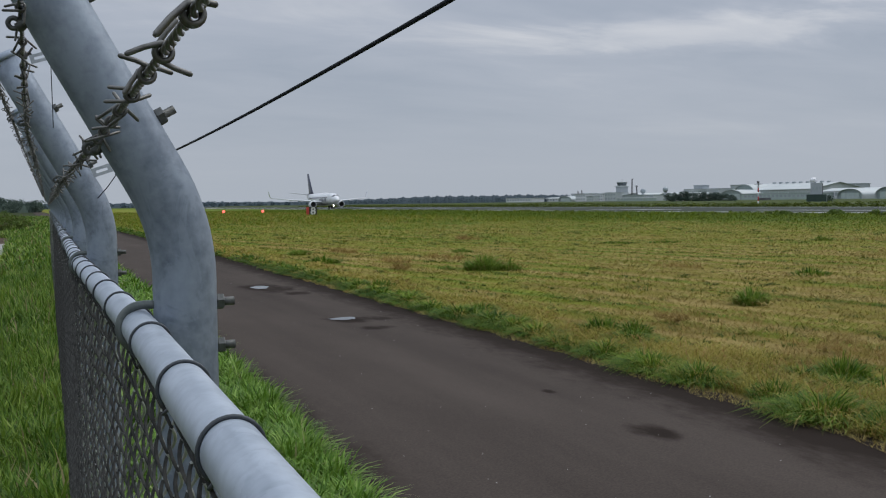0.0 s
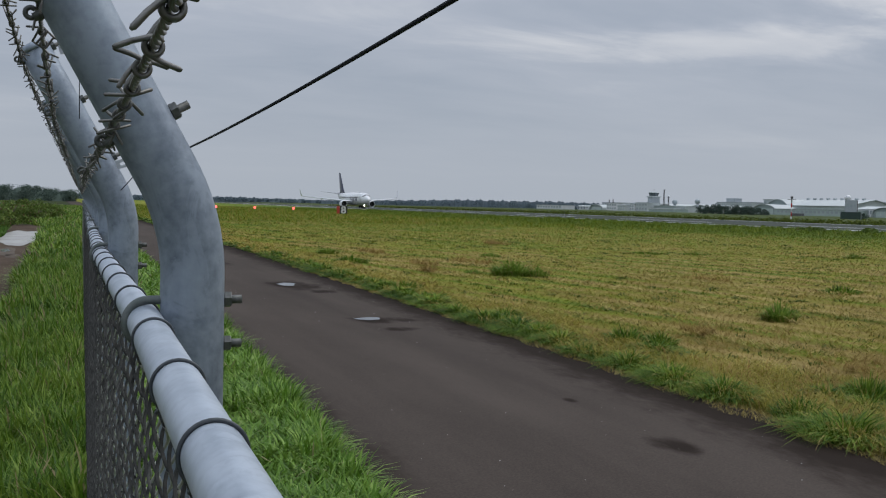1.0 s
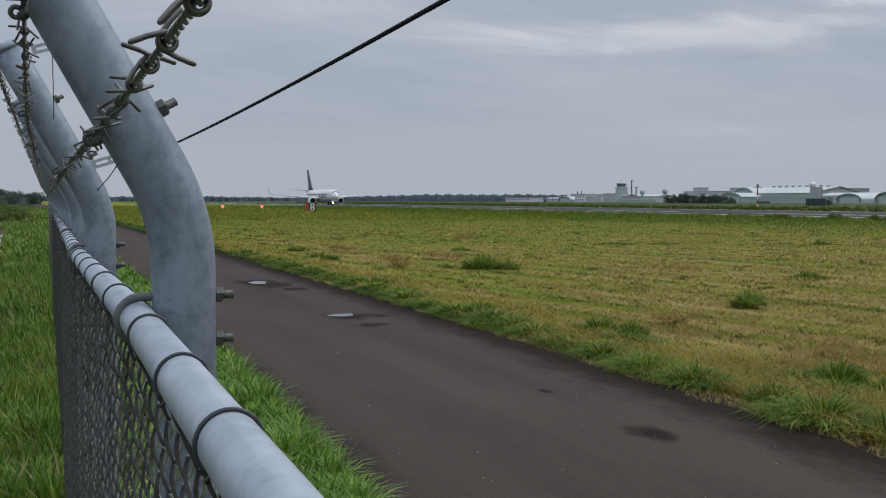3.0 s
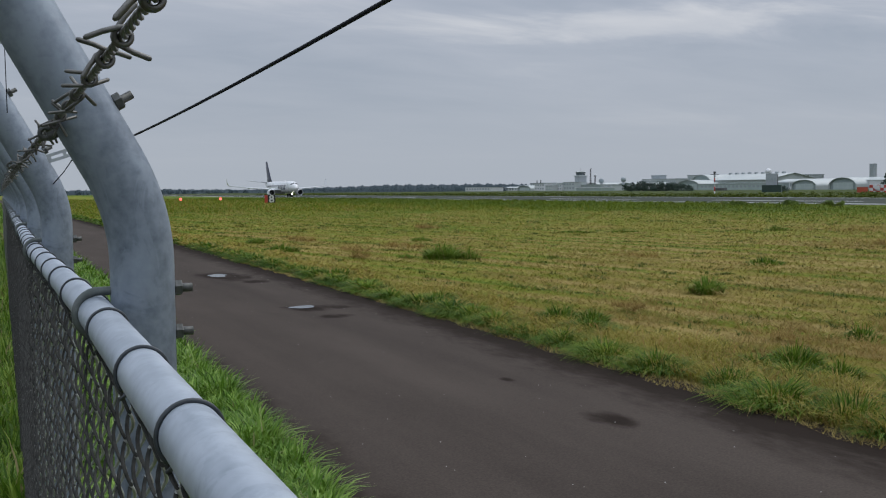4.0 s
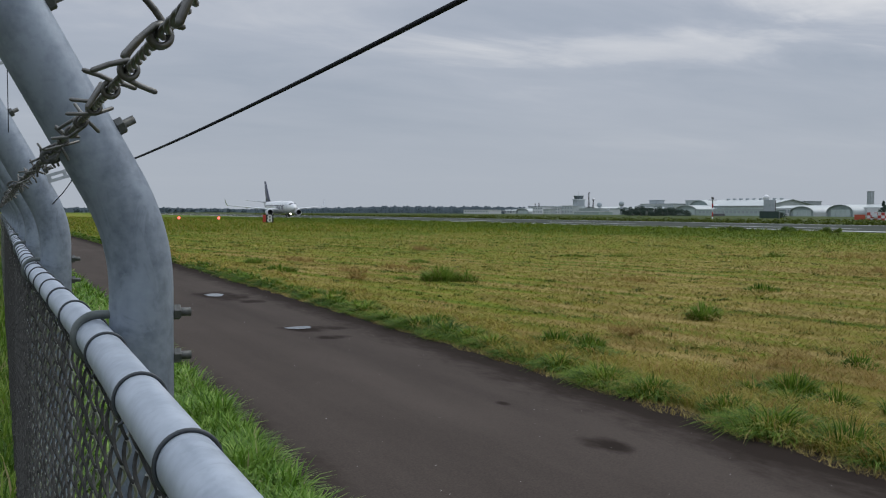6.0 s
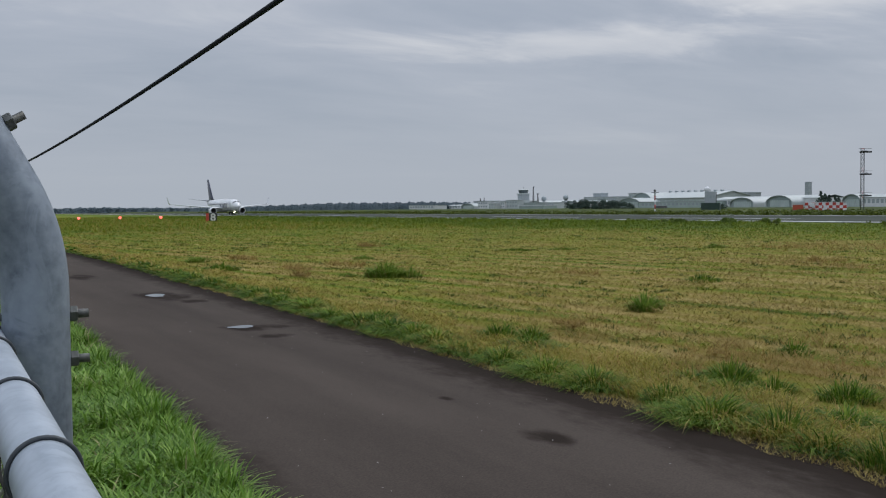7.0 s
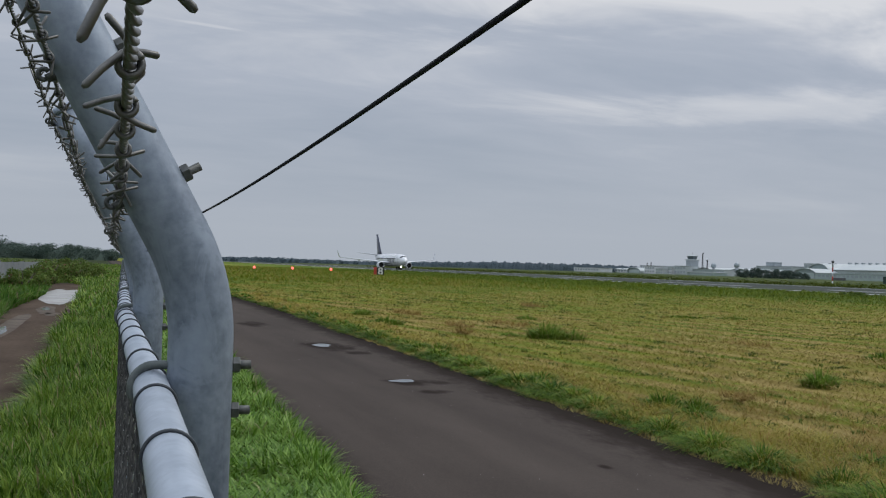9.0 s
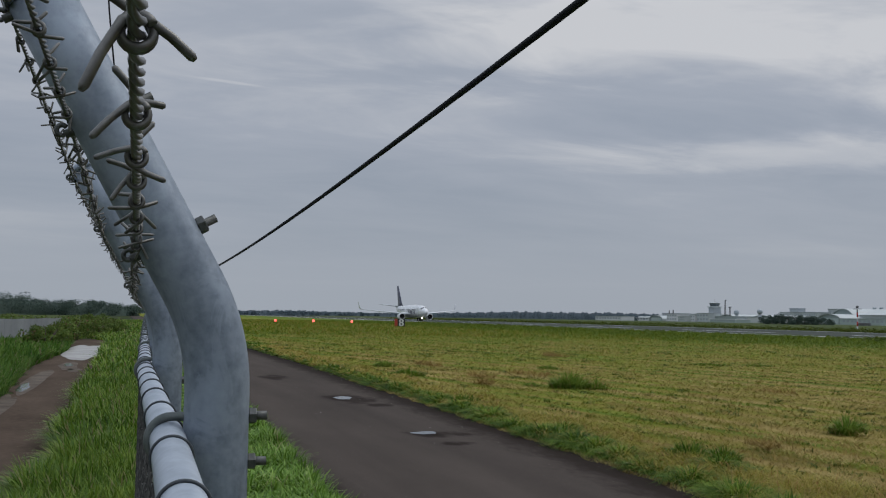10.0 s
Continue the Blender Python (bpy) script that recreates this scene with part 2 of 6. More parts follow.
VERGE = foliage("verge_grass", [(0.10, (0.055, 0.125, 0.010)), (0.42, (0.124, 0.245, 0.026)), (0.80, (0.28, 0.41, 0.085))], (0.03, (0.36, 0.34, 0.16)), 0.24, gloss=0.22)
BANK = foliage("bank_grass", [(0.10, (0.028, 0.078, 0.010)), (0.42, (0.072, 0.155, 0.020)), (0.80, (0.15, 0.235, 0.045))], (0.04, (0.22, 0.19, 0.10)))
TRACKSIDE = foliage("trackside_grass", [(0.10, (0.030, 0.082, 0.007)), (0.42, (0.104, 0.196, 0.018)), (0.80, (0.245, 0.335, 0.056))], (0.06, (0.30, 0.25, 0.12)), 0.24, gloss=0.22)
TUFT = foliage("tuft_grass", [(0.10, (0.018, 0.060, 0.006)), (0.42, (0.076, 0.152, 0.012)), (0.80, (0.21, 0.290, 0.035))], (0.03, (0.42, 0.33, 0.12)), 0.24)
DRY = foliage("dry_yellow_grass", [(0.10, (0.145, 0.145, 0.016)), (0.45, (0.285, 0.25, 0.038)), (0.85, (0.47, 0.385, 0.11))], (0.12, (0.34, 0.20, 0.07)))
CLUMP = foliage("clump_grass", [(0.10, (0.070, 0.130, 0.016)), (0.42, (0.130, 0.215, 0.028)), (0.80, (0.25, 0.33, 0.06))], (0.08, (0.34, 0.27, 0.10)), 0.3)
TIPS = foliage("dry_seed_stalk", [(0.1, (0.20, 0.17, 0.09)), (0.5, (0.36, 0.31, 0.20)), (0.9, (0.50, 0.45, 0.33))], None, 0.3)
HAY = foliage("brown_hay", [(0.1, (0.16, 0.100, 0.026)), (0.5, (0.28, 0.190, 0.056)), (0.9, (0.42, 0.31, 0.11))], None, 0.3)
WEED = foliage("weed_leaf", [(0.12, (0.038, 0.058, 0.009)), (0.5, (0.082, 0.110, 0.014)), (0.85, (0.15, 0.172, 0.028))], None, 0.25)
STRAW = foliage("cut_straw", [(0.1, (0.19, 0.130, 0.034)), (0.5, (0.32, 0.245, 0.070)), (0.9, (0.46, 0.38, 0.14))], None, 0.2)
# distance haze is mixed into this leaf colour: paler and blue-grey
HAZED_WOODS = foliage("far_woods", [(0.1, (0.080, 0.112, 0.132)), (0.5, (0.096, 0.132, 0.150)), (0.9, (0.112, 0.148, 0.164))], None, 0.5, 0.02)
NEAR_WOODS = foliage("dark_tree", [(0.1, (0.052, 0.080, 0.070)), (0.5, (0.078, 0.112, 0.090)), (0.9, (0.105, 0.142, 0.108))], None, 0.45, 0.03)
BUSH = foliage("bush_leaf", [(0.1, (0.052, 0.088, 0.018)), (0.5, (0.115, 0.170, 0.034)), (0.9, (0.20, 0.255, 0.06))], (0.06, (0.16, 0.10, 0.05)), 0.3, 0.5)
BARK = surface("bark", (0.05, 0.04, 0.03), (0.13, 0.10, 0.075), 0.9, 0, 3, 20, 0.5, 0.02)

m, nt, b = blank("meadow_blade")
c, fine = field_colour(nt)
g = nt.nodes.new("ShaderNodeNewGeometry")
c = mixc(nt, 1.0, c, ramp(nt, g.outputs["Random Per Island"], [(0.0, (0.80, 0.82, 0.78)), (0.5, (0.97, 0.97, 0.94)), (0.86, (1.08, 1.05, 1.0)), (1.0, (1.24, 1.18, 1.15))]), "MULTIPLY")
nt.links.new(c, b.inputs["Base Color"])
b.inputs["Roughness"].default_value = 0.7
b.inputs["Specular IOR Level"].default_value = 0.2
tr = nt.nodes.new("ShaderNodeBsdfTranslucent")
nt.links.new(c, tr.inputs["Color"])
mx = nt.nodes.new("ShaderNodeMixShader")
mx.inputs[0].default_value = 0.4
nt.links.new(b.outputs[0], mx.inputs[1])
nt.links.new(tr.outputs[0], mx.inputs[2])
nt.links.new(mx.outputs[0], nt.nodes["Material Output"].inputs["Surface"])
MEADOW = m

m, nt, b = blank("ground_cover")
c, fine = field_colour(nt)
tc = nt.nodes.new("ShaderNodeTexCoord")
sp = nt.nodes.new("ShaderNodeSeparateXYZ")
nt.links.new(tc.outputs["Object"], sp.inputs[0])
side = math_node(nt, "LESS_THAN", sp.outputs["X"], 4.0)
# soil tone darkened to hold the shade between the grass blades
shaded_soil = ramp(nt, noise_tex(nt, 1.3, 6, 0.65), [(0.3, (0.014, 0.022, 0.006)), (0.7, (0.045, 0.060, 0.015))])
c = mixc(nt, side, c, shaded_soil)
rim = math_node(nt, "MULTIPLY_ADD", math_node(nt, "EXPONENT", math_node(nt, "MULTIPLY", sp.outputs["Y"], -1 / 16)), -0.9, 6.75)
strip = math_node(nt, "MULTIPLY_ADD", math_node(nt, "SUBTRACT", sp.outputs["X"], rim), -1.6, math_node(nt, "MULTIPLY_ADD", fine, 1.2, 0.45))
bare = nt.nodes.new("ShaderNodeMapRange")
nt.links.new(math_node(nt, "MULTIPLY", strip, math_node(nt, "LESS_THAN", sp.outputs["Y"], 150.0)), bare.inputs[0])
bare.inputs["From Min"].default_value, bare.inputs["From Max"].default_value = 0.3, 0.8
earth = ramp(nt, noise_tex(nt, 9, 5, 0.7), [(0.35, (0.020, 0.016, 0.011)), (0.55, (0.060, 0.045, 0.026)), (0.7, (0.19, 0.14, 0.07))])
c = mixc(nt, math_node(nt, "MULTIPLY", bare.outputs[0], math_node(nt, "GREATER_THAN", sp.outputs["X"], 4.0)), c, earth)
# level fields beyond the track and the runway are even grass
off = nt.nodes.new("ShaderNodeMapRange")
nt.links.new(math_node(nt, "MULTIPLY_ADD", fine, 4.0, sp.outputs["X"]), off.inputs[0])
off.inputs["From Min"].default_value, off.inputs["From Max"].default_value = -3.0, -8.0
beyond = math_node(nt, "MAXIMUM", math_node(nt, "GREATER_THAN", sp.outputs["X"], 120.0), off.outputs[0])
lawn = ramp(nt, noise_tex(nt, 0.09, 7, 0.7, (1, 0.35, 1)), [(0.3, (0.030, 0.046, 0.014)), (0.52, (0.060, 0.080, 0.024)), (0.7, (0.115, 0.125, 0.042))])
c = mixc(nt, beyond, c, lawn)
nt.links.new(c, b.inputs["Base Color"])
b.inputs["Roughness"].default_value = 0.95
b.inputs["Specular IOR Level"].default_value = 0.1
bump(nt, b, fine, 0.8, 0.06)
GROUND = m

m, nt, b = blank("asphalt")
big = noise_tex(nt, 0.35, 5, 0.6, (1.6, 0.5, 1))
wheel = noise_tex(nt, 1.0, 4, 0.6, (1.1, 0.06, 1), (0.3, 2, 0))
grit = noise_tex(nt, 55, 3, 0.7)
f = math_node(nt, "MULTIPLY_ADD", big, 0.45, math_node(nt, "MULTIPLY_ADD", wheel, 0.4, math_node(nt, "MULTIPLY_ADD", grit, 0.75, -0.25)))
c = ramp(nt, f, [(0.35, (0.043, 0.034, 0.0285)), (0.58, (0.068, 0.0545, 0.0455)), (0.8, (0.091, 0.073, 0.061))])
tc = nt.nodes.new("ShaderNodeTexCoord")
sp = nt.nodes.new("ShaderNodeSeparateXYZ")
nt.links.new(tc.outputs["Object"], sp.inputs[0])
X, Y = sp.outputs["X"], sp.outputs["Y"]
rag = noise_tex(nt, 2.2, 5, 0.65, (1, 0.5, 1), (11, 5, 0))
ragged = noise_tex(nt, 11, 5, 0.7, (1, 0.35, 1), (2, 9, 0))
# moist margin under the far verge, 5.9 + 0.9 (1 - exp(-y / 16))
rim = math_node(nt, "MULTIPLY_ADD", math_node(nt, "EXPONENT", math_node(nt, "MULTIPLY", Y, -1 / 16)), -0.9, 6.8)
wet = math_node(nt, "MULTIPLY_ADD", math_node(nt, "SUBTRACT", rim, X), -0.85, math_node(nt, "MULTIPLY_ADD", rag, 0.75, math_node(nt, "MULTIPLY_ADD", ragged, 0.5, 0.54)))
near = math_node(nt, "SUBTRACT", X, math_node(nt, "SUBTRACT", rim, 4.3))
wet2 = math_node(nt, "MULTIPLY_ADD", near, -1.15, math_node(nt, "MULTIPLY_ADD", rag, 0.9, 0.42))
damp = math_node(nt, "MAXIMUM", wet, wet2)
# damp patches: centre x, centre y, half widths
for cx, cy, hx, hy in ((4.70, 6.05, 0.20, 0.36), (4.79, 8.07, 0.07, 0.14), (5.05, 15.45, 0.55, 0.55), (4.95, 14.16, 0.30, 0.26), (5.05, 22.8, 0.6, 1.5), (5.4, 21.0, 0.35, 0.5), (4.4, 31, 0.5, 1.4)):
    dx = math_node(nt, "MULTIPLY", math_node(nt, "SUBTRACT", X, cx), 1 / hx)
    dy = math_node(nt, "MULTIPLY", math_node(nt, "SUBTRACT", Y, cy), 1 / hy)
    d2 = math_node(nt, "MULTIPLY_ADD", dx, dx, math_node(nt, "MULTIPLY", dy, dy))
    damp = math_node(nt, "MAXIMUM", damp, math_node(nt, "MULTIPLY_ADD", d2, -0.5, math_node(nt, "MULTIPLY_ADD", rag, 1.8, -0.05)))
mr = nt.nodes.new("ShaderNodeMapRange")
mr.interpolation_type = "SMOOTHSTEP"
nt.links.new(damp, mr.inputs[0])
mr.inputs["From Min"].default_value, mr.inputs["From Max"].default_value = 0.25, 0.85
damp = mr.outputs[0]
c = mixc(nt, math_node(nt, "MULTIPLY", damp, 0.88), c, (0.0175, 0.0120, 0.0090))
nt.links.new(c, b.inputs["Base Color"])
r = math_node(nt, "MULTIPLY_ADD", damp, 0.1, math_node(nt, "MULTIPLY_ADD", grit, 0.2, 0.75))
nt.links.new(r, b.inputs["Roughness"])
b.inputs["Specular IOR Level"].default_value = 0.05
bump(nt, b, grit, 0.35, 0.004)
ASPHALT = m
PEBBLE = surface("pale_pebble", (0.22, 0.21, 0.20), (0.42, 0.40, 0.38), 0.8, 0, 40, 200, 0.2, 0.001)
RUNWAY = surface("runway_asphalt", (0.046, 0.054, 0.043), (0.080, 0.088, 0.074), 1.0, 0, 0.05, 1.5, 0.1, 0.01, (1, 0.15, 1), gloss=0.05)
PAINT = surface("runway_paint", (0.55, 0.55, 0.54), (0.75, 0.75, 0.74), 0.7, 0, 0.3, 4, 0, 0)
DIRT = surface("packed_dirt", (0.050, 0.035, 0.025), (0.120, 0.088, 0.066), 1.0, 0, 0.6, 9, 0.5, 0.02, (1, 0.4, 1), gloss=0.05)
m, nt, b = blank("standing_water")
b.inputs["Base Color"].default_value = (0.03, 0.03, 0.03, 1)
b.inputs["Roughness"].default_value = 0.12
b.inputs["IOR"].default_value = 1.45
b.inputs["Specular IOR Level"].default_value = 1.0
rip = noise_tex(nt, 3, 2, 0.5)
bump(nt, b, rip, 0.02, 0.002)
WATER = m

WHITE = surface("white_paint", (0.62, 0.63, 0.64), (0.80, 0.80, 0.80), 0.4, 0, 0.3, 3, 0, 0)
PLANE_WHITE = surface("aircraft_white", (0.72, 0.73, 0.74), (0.84, 0.84, 0.84), 0.25, 0, 0.2, 2, 0, 0)
NAVY = surface("navy_paint", (0.018, 0.024, 0.05), (0.035, 0.04, 0.075), 0.3, 0, 0.3, 3, 0, 0)
WINGGREY = surface("wing_grey", (0.58, 0.60, 0.62), (0.72, 0.74, 0.75), 0.4, 0.1, 0.3, 3, 0, 0)
DARKGLASS = surface("dark_glass", (0.012, 0.015, 0.02), (0.03, 0.035, 0.045), 0.12, 0, 0.3, 3, 0, 0)
RUBBER = surface("rubber", (0.015, 0.015, 0.015), (0.03, 0.03, 0.03), 0.85, 0, 2, 20, 0.1, 0.005)
PALE = surface("pale_wall", (0.46, 0.50, 0.49), (0.60, 0.63, 0.62), 0.8, 0, 0.08, 0.8, 0.05, 0.01, None, True)
PALE_GREEN = surface("pale_green_wall", (0.36, 0.435, 0.41), (0.48, 0.545, 0.515), 0.8, 0, 0.08, 0.8, 0.05, 0.01, None, True)
GREY_ROOF = surface("grey_roof", (0.27, 0.31, 0.33), (0.40, 0.44, 0.45), 0.6, 0, 0.06, 0.8, 0.05, 0.01, None, True)
PALE_ROOF = surface("pale_roof", (0.36, 0.395, 0.39), (0.475, 0.505, 0.495), 0.6, 0, 0.06, 0.8, 0.05, 0.01, None, True)
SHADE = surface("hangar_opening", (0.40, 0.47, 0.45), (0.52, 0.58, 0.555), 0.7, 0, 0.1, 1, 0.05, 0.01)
CAB = surface("cab_glass", (0.085, 0.105, 0.12), (0.14, 0.165, 0.18), 0.2, 0, 0.3, 2, 0, 0)
# window glass with distance haze put into its colour, hence so pale
PANE = surface("far_pane", (0.34, 0.39, 0.40), (0.46, 0.50, 0.51), 0.2, 0, 0.3, 2, 0, 0)
CONCRETE = surface("tower_concrete", (0.33, 0.36, 0.38), (0.46, 0.49, 0.50), 0.8, 0, 0.1, 1, 0.05, 0.01)
GABLE = surface("grey_green_gable", (0.26, 0.315, 0.305), (0.36, 0.415, 0.40), 0.8, 0, 0.08, 0.8, 0.05, 0.01, None, True)
DARK_GREEN = surface("dark_green_paint", (0.015, 0.035, 0.028), (0.035, 0.065, 0.05), 0.6, 0, 0.5, 5, 0.05, 0.005)
RED = surface("signal_red", (0.42, 0.04, 0.028), (0.58, 0.065, 0.045), 0.5, 0, 0.5, 5, 0, 0)
ORANGE = surface("signal_orange", (0.40, 0.065, 0.03), (0.52, 0.10, 0.05), 0.5, 0, 0.5, 5, 0, 0)
MAST = surface("mast_steel", (0.07, 0.07, 0.075), (0.17, 0.17, 0.17), 0.6, 0.2, 0.5, 5, 0, 0)
SHEET = surface("weathered_sheet", (0.17, 0.18, 0.19), (0.30, 0.31, 0.31), 0.8, 0, 0.4, 6, 0.1, 0.005, (1, 1, 0.3))
m, nt, b = blank("red_lamp")
b.inputs["Base Color"].default_value = (0.6, 0.05, 0.03, 1)
b.inputs["Emission Color"].default_value = (1.0, 0.12, 0.10, 1)
b.inputs["Emission Strength"].default_value = 3.4
RED_LAMP = m
m, nt, b = blank("white_lamp")
b.inputs["Base Color"].default_value = (0.9, 0.9, 0.85, 1)
b.inputs["Emission Color"].default_value = (1.0, 0.95, 0.8, 1)
b.inputs["Emission Strength"].default_value = 12.0
WHITE_LAMP = m
TRACK_PATCH = surface("pale_track_patch", (0.26, 0.252, 0.24), (0.46, 0.452, 0.435), 1.0, 0, 0.8, 12, 0.2, 0.004, gloss=0.1)
MUD = surface("pale_wet_mud", (0.056, 0.042, 0.031), (0.165, 0.136, 0.110), 0.9, 0, 1.2, 14, 0.3, 0.006, gloss=0.1)


# ---- building helpers ----
class Geo:
    """Vertices and faces that grow into one mesh."""

    def __init__(self):
        self.v, self.f, self.smooth = [], [], []

    def add(self, verts, faces, smooth=False):
        k = len(self.v)
        self.v += [tuple(p) for p in verts]
        self.f += [tuple(i + k for i in f) for f in faces]
        self.smooth += [smooth] * len(faces)
        return self

    def loft(self, rings, close=True, caps=True, smooth=True):
        """Rings of equal length joined in turn."""
        n, k = len(rings[0]), len(self.v)
        faces = []
        for i in range(len(rings) - 1):
            for j in range(n if close else n - 1):
                a, b2 = i * n + j, i * n + (j + 1) % n
                faces.append((a, b2, b2 + n, a + n))
        self.add([p for r in rings for p in r], faces, smooth)
        if caps and close:
            self.f += [tuple(k + j for j in reversed(range(n))), tuple(k + (len(rings) - 1) * n + j for j in range(n))]
            self.smooth += [False, False]
        return self

    def tube(self, pts, r, sides=8, caps=True):
        """A round bar along points; r is one radius or one for each point."""
        pts = [Vector(p) for p in pts]
        rs = r if isinstance(r, (list, tuple)) else [r] * len(pts)
        t0 = (pts[1] - pts[0]).normalized()
        side = t0.orthogonal().normalized()
        rings = []
        for i, p in enumerate(pts):
            t = (pts[min(i + 1, len(pts) - 1)] - pts[max(i - 1, 0)]).normalized()
            side = (side - t * side.dot(t)).normalized()
            up2 = t.cross(side)
            rings.append([p + rs[i] * (math.cos(a) * side + math.sin(a) * up2) for a in [2 * math.pi * k / sides for k in range(sides)]])
        return self.loft(rings, True, caps)

    def box(self, lo, hi, bevel=0.0, m=None):
        bm = bmesh.new()
        bmesh.ops.create_cube(bm, size=1.0)
        for v in bm.verts:
            v.co = Vector([lo[i] + (v.co[i] + 0.5) * (hi[i] - lo[i]) for i in range(3)])
        if bevel:
            bmesh.ops.bevel(bm, geom=bm.edges[:], offset=bevel, segments=2, affect="EDGES", profile=0.5)
        if m:
            bmesh.ops.transform(bm, matrix=m, verts=bm.verts)
        bm.verts.index_update()
        self.add([v.co.copy() for v in bm.verts], [[v.index for v in f.verts] for f in bm.faces])
        bm.free()
        return self

    def lathe(self, profile, centre, axis="z", sides=16, caps=True):
        """Rings of (distance along the axis, radius)."""
        rings = []
        for d, r in profile:
            ring = []
            for k in range(sides):
                a = 2 * math.pi * k / sides
                u, w = r * math.cos(a), r * math.sin(a)
                off = {"z": (u, w, d), "y": (w, d, u), "x": (d, u, w)}[axis]
                ring.append(Vector(centre) + Vector(off))
            rings.append(ring)
        return self.loft(rings, True, caps)

    def mesh(self, name, material):
        me = bpy.data.meshes.new(name)
        me.from_pydata(self.v, [], self.f)
        me.polygons.foreach_set("use_smooth", self.smooth)
        me.materials.append(material)
        me.update()
        return me


def part(name, geo, material, parent=None, label="", kind=""):
    """One mesh object, under a thing or a part; geo is a Geo or a finished mesh."""
    me = geo.mesh(name, material) if isinstance(geo, Geo) else geo
    ob = new(name, me)
    ob.parent = parent
    if label or kind:
        tagged(ob, label=label, kind=kind)
    return ob


def thing(name, label, category, at=(0, 0, 0), turn=0, group="", kind=""):
    ob = new(name)
    ob.matrix_world = pose(*at, 0, 0, turn)
    return tagged(ob, label, category, group, kind)


def strips(name, material, verts, faces):
    """One mesh from arrays: verts (n, 3), faces a list of equal-length index arrays."""
    me = bpy.data.meshes.new(name)
    me.vertices.add(len(verts))
    me.vertices.foreach_set("co", np.asarray(verts, np.float32).ravel())
    loops = np.concatenate([f.ravel() for f in faces])
    starts, totals, k = [], [], 0
    for f in faces:
        starts.append(k + np.arange(len(f)) * f.shape[1])
        totals.append(np.full(len(f), f.shape[1]))
        k += f.size
    starts = np.concatenate(starts)
    me.loops.add(len(loops))
    me.loops.foreach_set("vertex_index", loops.astype(np.int32))
    me.polygons.add(len(starts))
    me.polygons.foreach_set("loop_start", starts.astype(np.int32))
    me.materials.append(material)
    me.update(calc_edges=True)
    return new(name, me)


def blades(name, material, root, length, width, lean, rng, parent=None, heading=None, spread=1.15):
    """Grass: arching, tapering blades from root points; lean sets how far each bends over, heading where most of them point."""
    n = len(root)
    a = rng.uniform(0, 2 * np.pi, n) if heading is None else rng.normal(heading, spread, n)
    out = np.stack([np.cos(a), np.sin(a), 0 * a], 1)
    tw = a + rng.uniform(-0.7, 0.7, n) + np.pi / 2
    side = np.stack([np.cos(tw), np.sin(tw), 0 * a], 1) * (np.broadcast_to(width, n) * 0.5)[:, None]
    ln, le = np.broadcast_to(length, n)[:, None], np.broadcast_to(lean, n)[:, None]
    up3 = np.array([0, 0, 1.0])
    rows = []
    for s, w in ((0, 0.8), (0.4, 1.0), (0.75, 0.7), (1.0, 0)):
        p = root + out * ln * le * (0.25 * s + 0.75 * s * s) + up3 * ln * (1.1 * s - (0.15 + 0.62 * le) * s * s)
        rows += [p - side * w, p + side * w] if w else [p]
    v = np.stack(rows, 1).reshape(-1, 3)
    i = np.arange(n)[:, None] * 7
    ob = strips(name, material, v, [i + np.array([[0, 1, 3, 2]]), i + np.array([[2, 3, 5, 4]]), i + np.array([[4, 5, 6]])])
    ob.parent = parent
    return ob


def darts(name, material, root, length, width, rng, flat=0.5, low=0.70):
    """Short stubble and cuttings: one pointed sliver each, its face turned to the sky."""
    n = len(root)
    b2 = rng.uniform(0, 2 * np.pi, n)
    a = b2 + np.pi / 2 + rng.uniform(-0.5, 0.5, n)
    side = np.stack([np.cos(a), np.sin(a), 0 * a], 1) * (np.broadcast_to(width, n) * 0.5)[:, None]
    ln = np.broadcast_to(length, n)
    d = (low + (1 - low) * rng.uniform(0, 1, n)) * flat
    tip = root + np.stack([np.cos(b2) * d, np.sin(b2) * d, np.sqrt(1 - d**2)], 1) * ln[:, None]
    v = np.stack([root - side, root + side, tip], 1).reshape(-1, 3)
    return strips(name, material, v, [np.arange(n * 3).reshape(-1, 3)])


def leaf_cloud(centres, radii, count, size, rng, squash=0.8):
    """Small leaves on and in round clumps: vertices and triangles."""
    vs = []
    for c, r in zip(centres, radii):
        d = rng.normal(size=(count, 3))
        d /= np.linalg.norm(d, axis=1)[:, None]
        p = np.array(c) + d * (r * rng.uniform(0.55, 1.05, count) ** 0.6)[:, None] * np.array([1, 1, squash])
        u = rng.normal(size=(count, 3))
        u /= np.linalg.norm(u, axis=1)[:, None]
        w = np.cross(u, d)
        s = size * rng.uniform(0.6, 1.4, count)[:, None]
        vs.append(np.stack([p - u * s * 0.5, p + u * s * 0.5, p + w * s], 1).reshape(-1, 3))
    v = np.concatenate(vs)
    return v, np.arange(len(v)).reshape(-1, 3)


rng = np.random.default_rng(7)


def road_right(y):
    return 5.9 + 0.9 * (1 - np.exp(-np.maximum(y, -6) / 16)) - 0.05


def road_left(y):
    return road_right(y) - 4.3


def wob(y, k):
    return 0.05 * np.sin(y * 1.7 + k) + 0.035 * np.sin(y * 4.3 + 2 * k) + 0.02 * np.sin(y * 11.0 + 3 * k)


